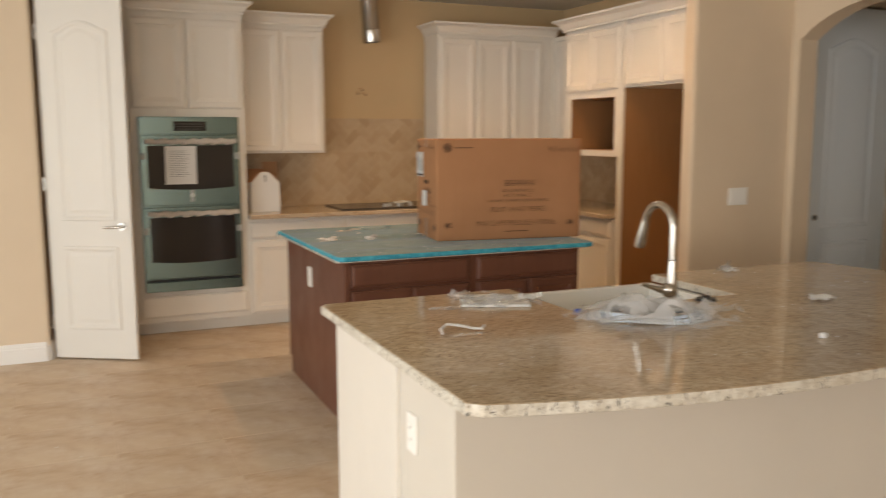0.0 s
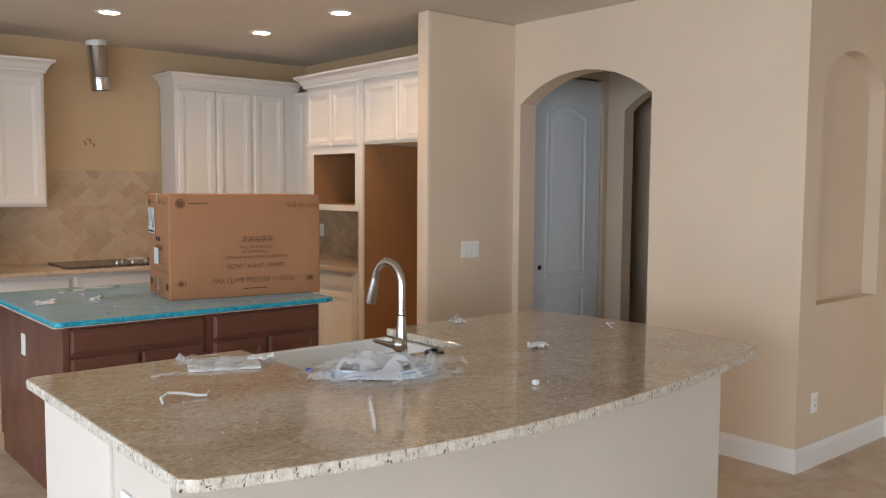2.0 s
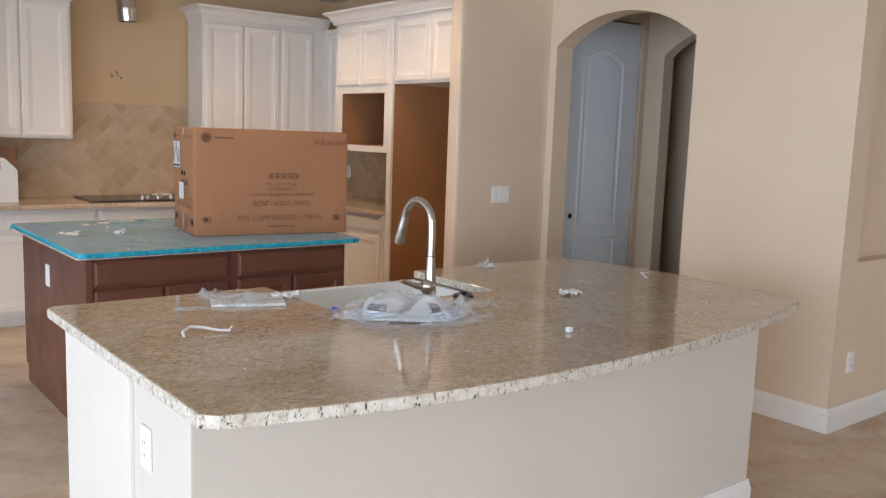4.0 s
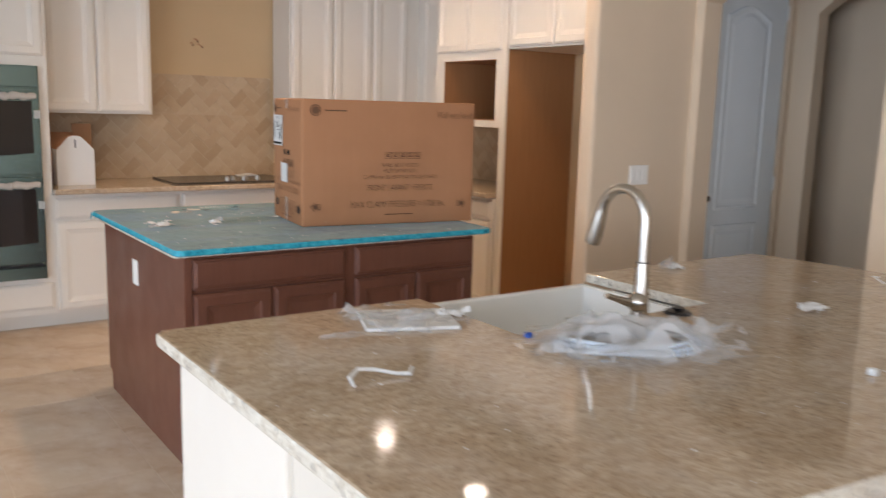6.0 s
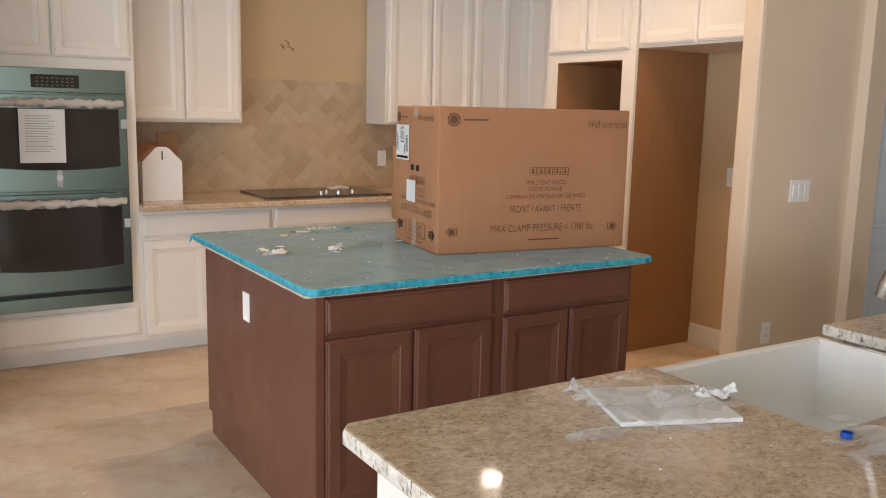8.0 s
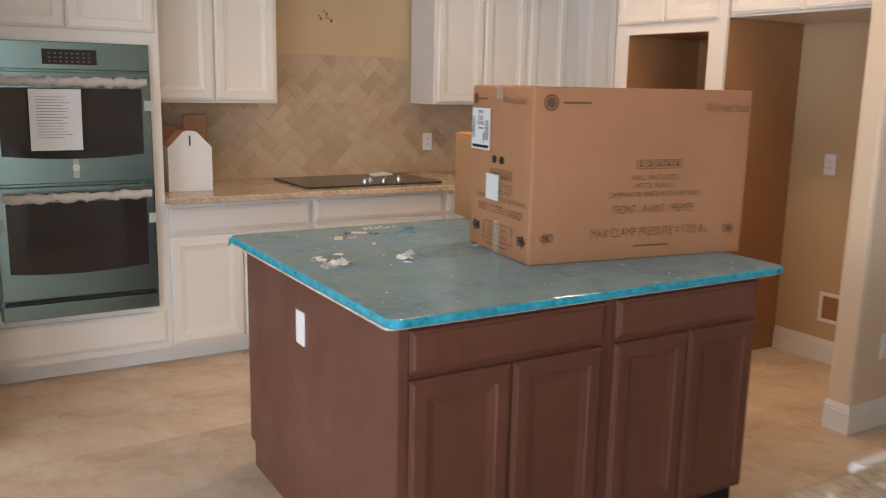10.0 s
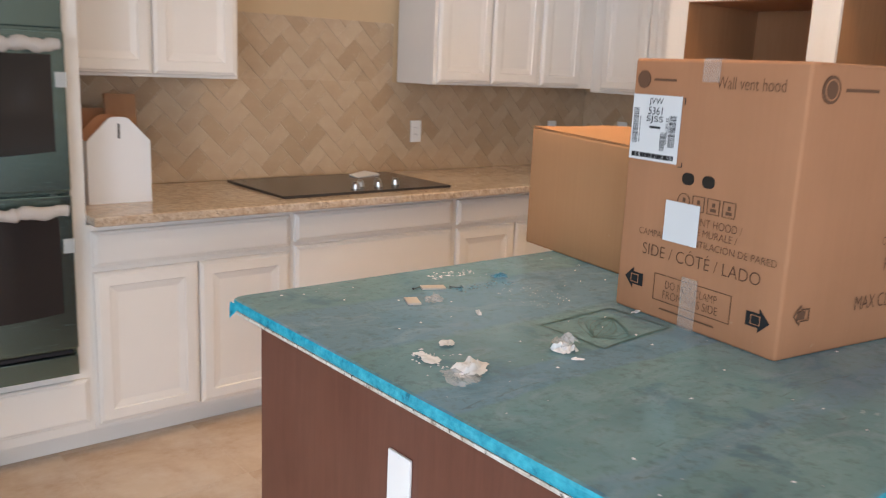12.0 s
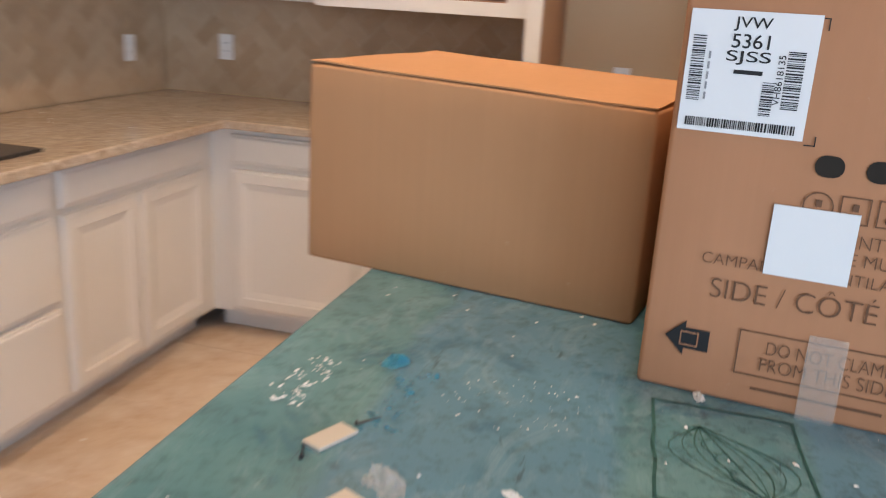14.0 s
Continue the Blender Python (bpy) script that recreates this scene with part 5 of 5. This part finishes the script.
specks("bar_debris", 2.55, 3.70, 5.05, 5.05, 0.9142, 110, 5, "white crumbs and dust scattered over granite", lambda x, y: (SINK_X0 - 0.02 < x < SINK_X1 + 0.02 and y > SINK_Y0 - 0.02) or y < bar_front(x) + 0.03)
specks("island_debris", 2.97, 6.18, 4.43, 7.49, 0.9202, 100, 6, "white crumbs and plaster dust on the film")
specks("worktop_debris", 4.7, 8.75, 5.5, 9.35, 0.9142, 30, 8, "white crumbs on the granite worktop")
specks("floor_debris", 0.8, 4.5, 5.3, 8.7, 0.0005, 70, 9, "crumbs of debris on the dusty floor", lambda x, y: 2.9 < x < 4.5 and 6.1 < y < 7.6, (0.002, 0.007))
specks("plaster_crumbs", 3.47, 7.42, 3.62, 7.47, 0.9203, 70, 12, "smear of white plaster crumbs on the film", None, (0.0008, 0.0036))
specks("film_shreds", 3.44, 7.28, 3.62, 7.335, 0.9203, 40, 15, "thin pale blue shreds of torn film", None, (0.0015, 0.006), BLUEFILM)
specks("scratched_crumbs", 3.50, 7.08, 3.66, 7.26, 0.9203, 60, 13, "fine pale scratches and flakes on the film", None, (0.0005, 0.0017))
specks("tissue_crumbs", 3.03, 6.88, 3.14, 6.98, 0.9203, 25, 14, "white flakes beside the crumpled tissue", None, (0.001, 0.004))


# ---- tiles ----


def tile_material(name, stops, rough, bump):
    n = Nodes(name, (0.5, 0.4, 0.3), rough)
    base = n.ramp(n.random(), *stops)
    cloud = n.grey(n.noise(7, 5, 0.65), 0.35, 0.7)
    c = n.mix(cloud, base, n.mix(0.35, base, (0.30, 0.20, 0.12)))
    n.colour(n.mix(n.grey(n.noise(60, 4, 0.7), 0.55, 0.8), c, n.mix(0.4, c, (0.62, 0.52, 0.40))))
    n.bump(n.noise(45, 4, 0.6), bump, 0.002)
    n.rough(n.grey(n.noise(6), 0.3, 0.7, rough - 0.08, rough + 0.12))
    return n.mat


TRAV = tile_material("travertine_tile", ((0.0, (0.41, 0.285, 0.165)), (0.2, (0.46, 0.33, 0.20)), (0.7, (0.50, 0.37, 0.235)), (1.0, (0.525, 0.395, 0.255))), 0.5, 0.25)
GROUT = painted("tile_grout", (0.60, 0.49, 0.35), 0.9, 120, 0.5, 0.06, 0.1)


def clip(poly, rect):
    """Clips a polygon to a rectangle (u0, v0, u1, v1)."""
    u0, v0, u1, v1 = rect
    for axis, lim, sign in ((0, u0, 1), (0, u1, -1), (1, v0, 1), (1, v1, -1)):
        out = []
        for i, p in enumerate(poly):
            q = poly[(i + 1) % len(poly)]
            dp, dq = sign * (p[axis] - lim), sign * (q[axis] - lim)
            if dp >= 0:
                out.append(p)
            if dp * dq < 0:
                t = dp / (dp - dq)
                out.append((p[0] + t * (q[0] - p[0]), p[1] + t * (q[1] - p[1])))
        poly = out
        if len(poly) < 3:
            return []
    return poly


def tile_mesh(name, poly, thick, chamfer, material):
    """A thin tile facing -y: its outline with chamfered face."""
    cu = sum(p[0] for p in poly) / len(poly)
    cv = sum(p[1] for p in poly) / len(poly)

    def shrink(k):
        return [(p[0] + (cu - p[0]) / max(1e-6, math.hypot(cu - p[0], cv - p[1])) * k, p[1] + (cv - p[1]) / max(1e-6, math.hypot(cu - p[0], cv - p[1])) * k) for p in poly]
    loops = [[(u, 0, v) for u, v in poly], [(u, -thick + chamfer, v) for u, v in poly], [(u, -thick, v) for u, v in shrink(chamfer * 1.4)]]
    return mesh_of(name, loops_bm(loops, False, True), material)


def herringbone(name, m, rects, label, w=0.0735, gap=0.0022):
    """Herringbone tiles at 45 degrees as parts of a grout bed."""
    bed = bmesh.new()
    for u0, v0, u1, v1 in rects:
        box_bm(u0, 0.0, v0, u1, 0.004, v1, 0, bed)
    ob = solid(name, bed, GROUT, label, "backsplash", m=m)
    c = math.sqrt(0.5)
    shared = {}

    def turn(p):
        return ((p[0] - p[1]) * c, (p[0] + p[1]) * c)
    umax = max(r[2] for r in rects)
    n = int(umax / (w * 1.4)) + 12
    g = gap / 2 / w
    for a in range(-n, n * 2):
        for b in range(-n, n * 2):
            ox, oy = a + 2 * b, a - 2 * b
            for kind, (x0, y0, x1, y1) in (("h", (0, 0, 2, 1)), ("v", (0, 1, 1, 3))):
                mid = turn((w * (ox + (x0 + x1) / 2), w * (oy + (y0 + y1) / 2)))
                if not any(r[0] - 0.2 < mid[0] < r[2] + 0.2 and r[1] - 0.2 < mid[1] < r[3] + 0.2 for r in rects):
                    continue
                quad = [turn((w * (ox + x), w * (oy + y))) for x, y in ((x0 + g, y0 + g), (x1 - g, y0 + g), (x1 - g, y1 - g), (x0 + g, y1 - g))]
                for rect in rects:
                    poly = clip(quad, rect)
                    if len(poly) < 3:
                        continue
                    area = abs(sum(p[0] * q[1] - q[0] * p[1] for p, q in zip(poly, poly[1:] + poly[:1]))) / 2
                    if area < 2e-4:
                        continue
                    if len(poly) == 4 and area > 0.98 * (2 * w - gap) * (w - gap):
                        if kind not in shared:
                            shared[kind] = tile_mesh("tile", [(p[0] - mid[0], p[1] - mid[1]) for p in quad], 0.0030, 0.0008, TRAV)
                        t = new("tile", shared[kind])
                        t.location = (mid[0], 0, mid[1])
                    else:
                        t = new("tile", tile_mesh("tile", poly, 0.0030, 0.0008, TRAV))
                    t.parent = ob


herringbone("backsplash_cook", pose(2.985, COOK_Y + 0.005, 0.915), [(0.0, 0.0, 3.25, 0.468), (0.728, 0.468, 1.746, 0.765)], "tan travertine herringbone backsplash behind the cooktop")
herringbone("backsplash_side", pose(SIDE_X + 0.005, COOK_Y - 0.005, 0.915, 0, 0, -90), [(0.0, 0.0, 1.84, 0.445)], "tan travertine herringbone backsplash under the microwave bay")


def floor_tiles():
    n = Nodes("floor_tile", (0.5, 0.4, 0.3), 0.45)
    base = n.ramp(n.random(), (0.0, (0.58, 0.46, 0.335)), (1.0, (0.61, 0.49, 0.365)))
    c = n.mix(n.grey(n.noise(2.3, 6, 0.65, None, 0.5), 0.40, 0.66), base, (0.44, 0.29, 0.18))
    c = n.mix(n.grey(n.noise(4.5, 6, 0.7), 0.45, 0.75), c, (0.67, 0.59, 0.50))
    n.colour(c)
    n.rough(n.grey(n.noise(3, 5), 0.3, 0.7, 0.38, 0.62))
    n.bump(n.noise(30, 4), 0.12, 0.002)
    mat = n.mat
    size, gap = 0.508, 0.003
    x_at, y_at = 2.36, 7.33
    floor = bpy.data.objects["floor"]
    s = size - gap

    def loops(x, y):
        def ring(i, z):
            return [(x + i, y + i, z), (x + s - i, y + i, z), (x + s - i, y + s - i, z), (x + i, y + s - i, z)]
        return [ring(0, -0.004), ring(0, -0.0005), ring(0.0008, 0.0)]
    shared = mesh_of("tile", loops_bm(loops(0, 0), False, True), mat)
    rest = bmesh.new()
    for i in range(-12, 15):
        for j in range(-23, 6):
            x, y = x_at + i * size, y_at + j * size
            if x < LEFT_X - 0.4 or x > FAR_X or y < BACK_Y - 0.4 or y > 9.6:
                continue
            if -1.2 < x < 6.3 and 2.0 < y:
                t = new("tile", shared)
                t.location = (x, y, 0)
                t.parent = floor
            else:
                rows = [[rest.verts.new(p) for p in lo] for lo in loops(x, y)]
                for a, b in zip(rows, rows[1:]):
                    for k in range(4):
                        rest.faces.new((a[k], a[(k + 1) % 4], b[(k + 1) % 4], b[k]))
                rest.faces.new(rows[-1])
    ob = part("far_tiles", rest, mat, floor)
    tagged(ob, kind="stuff")


floor_tiles()
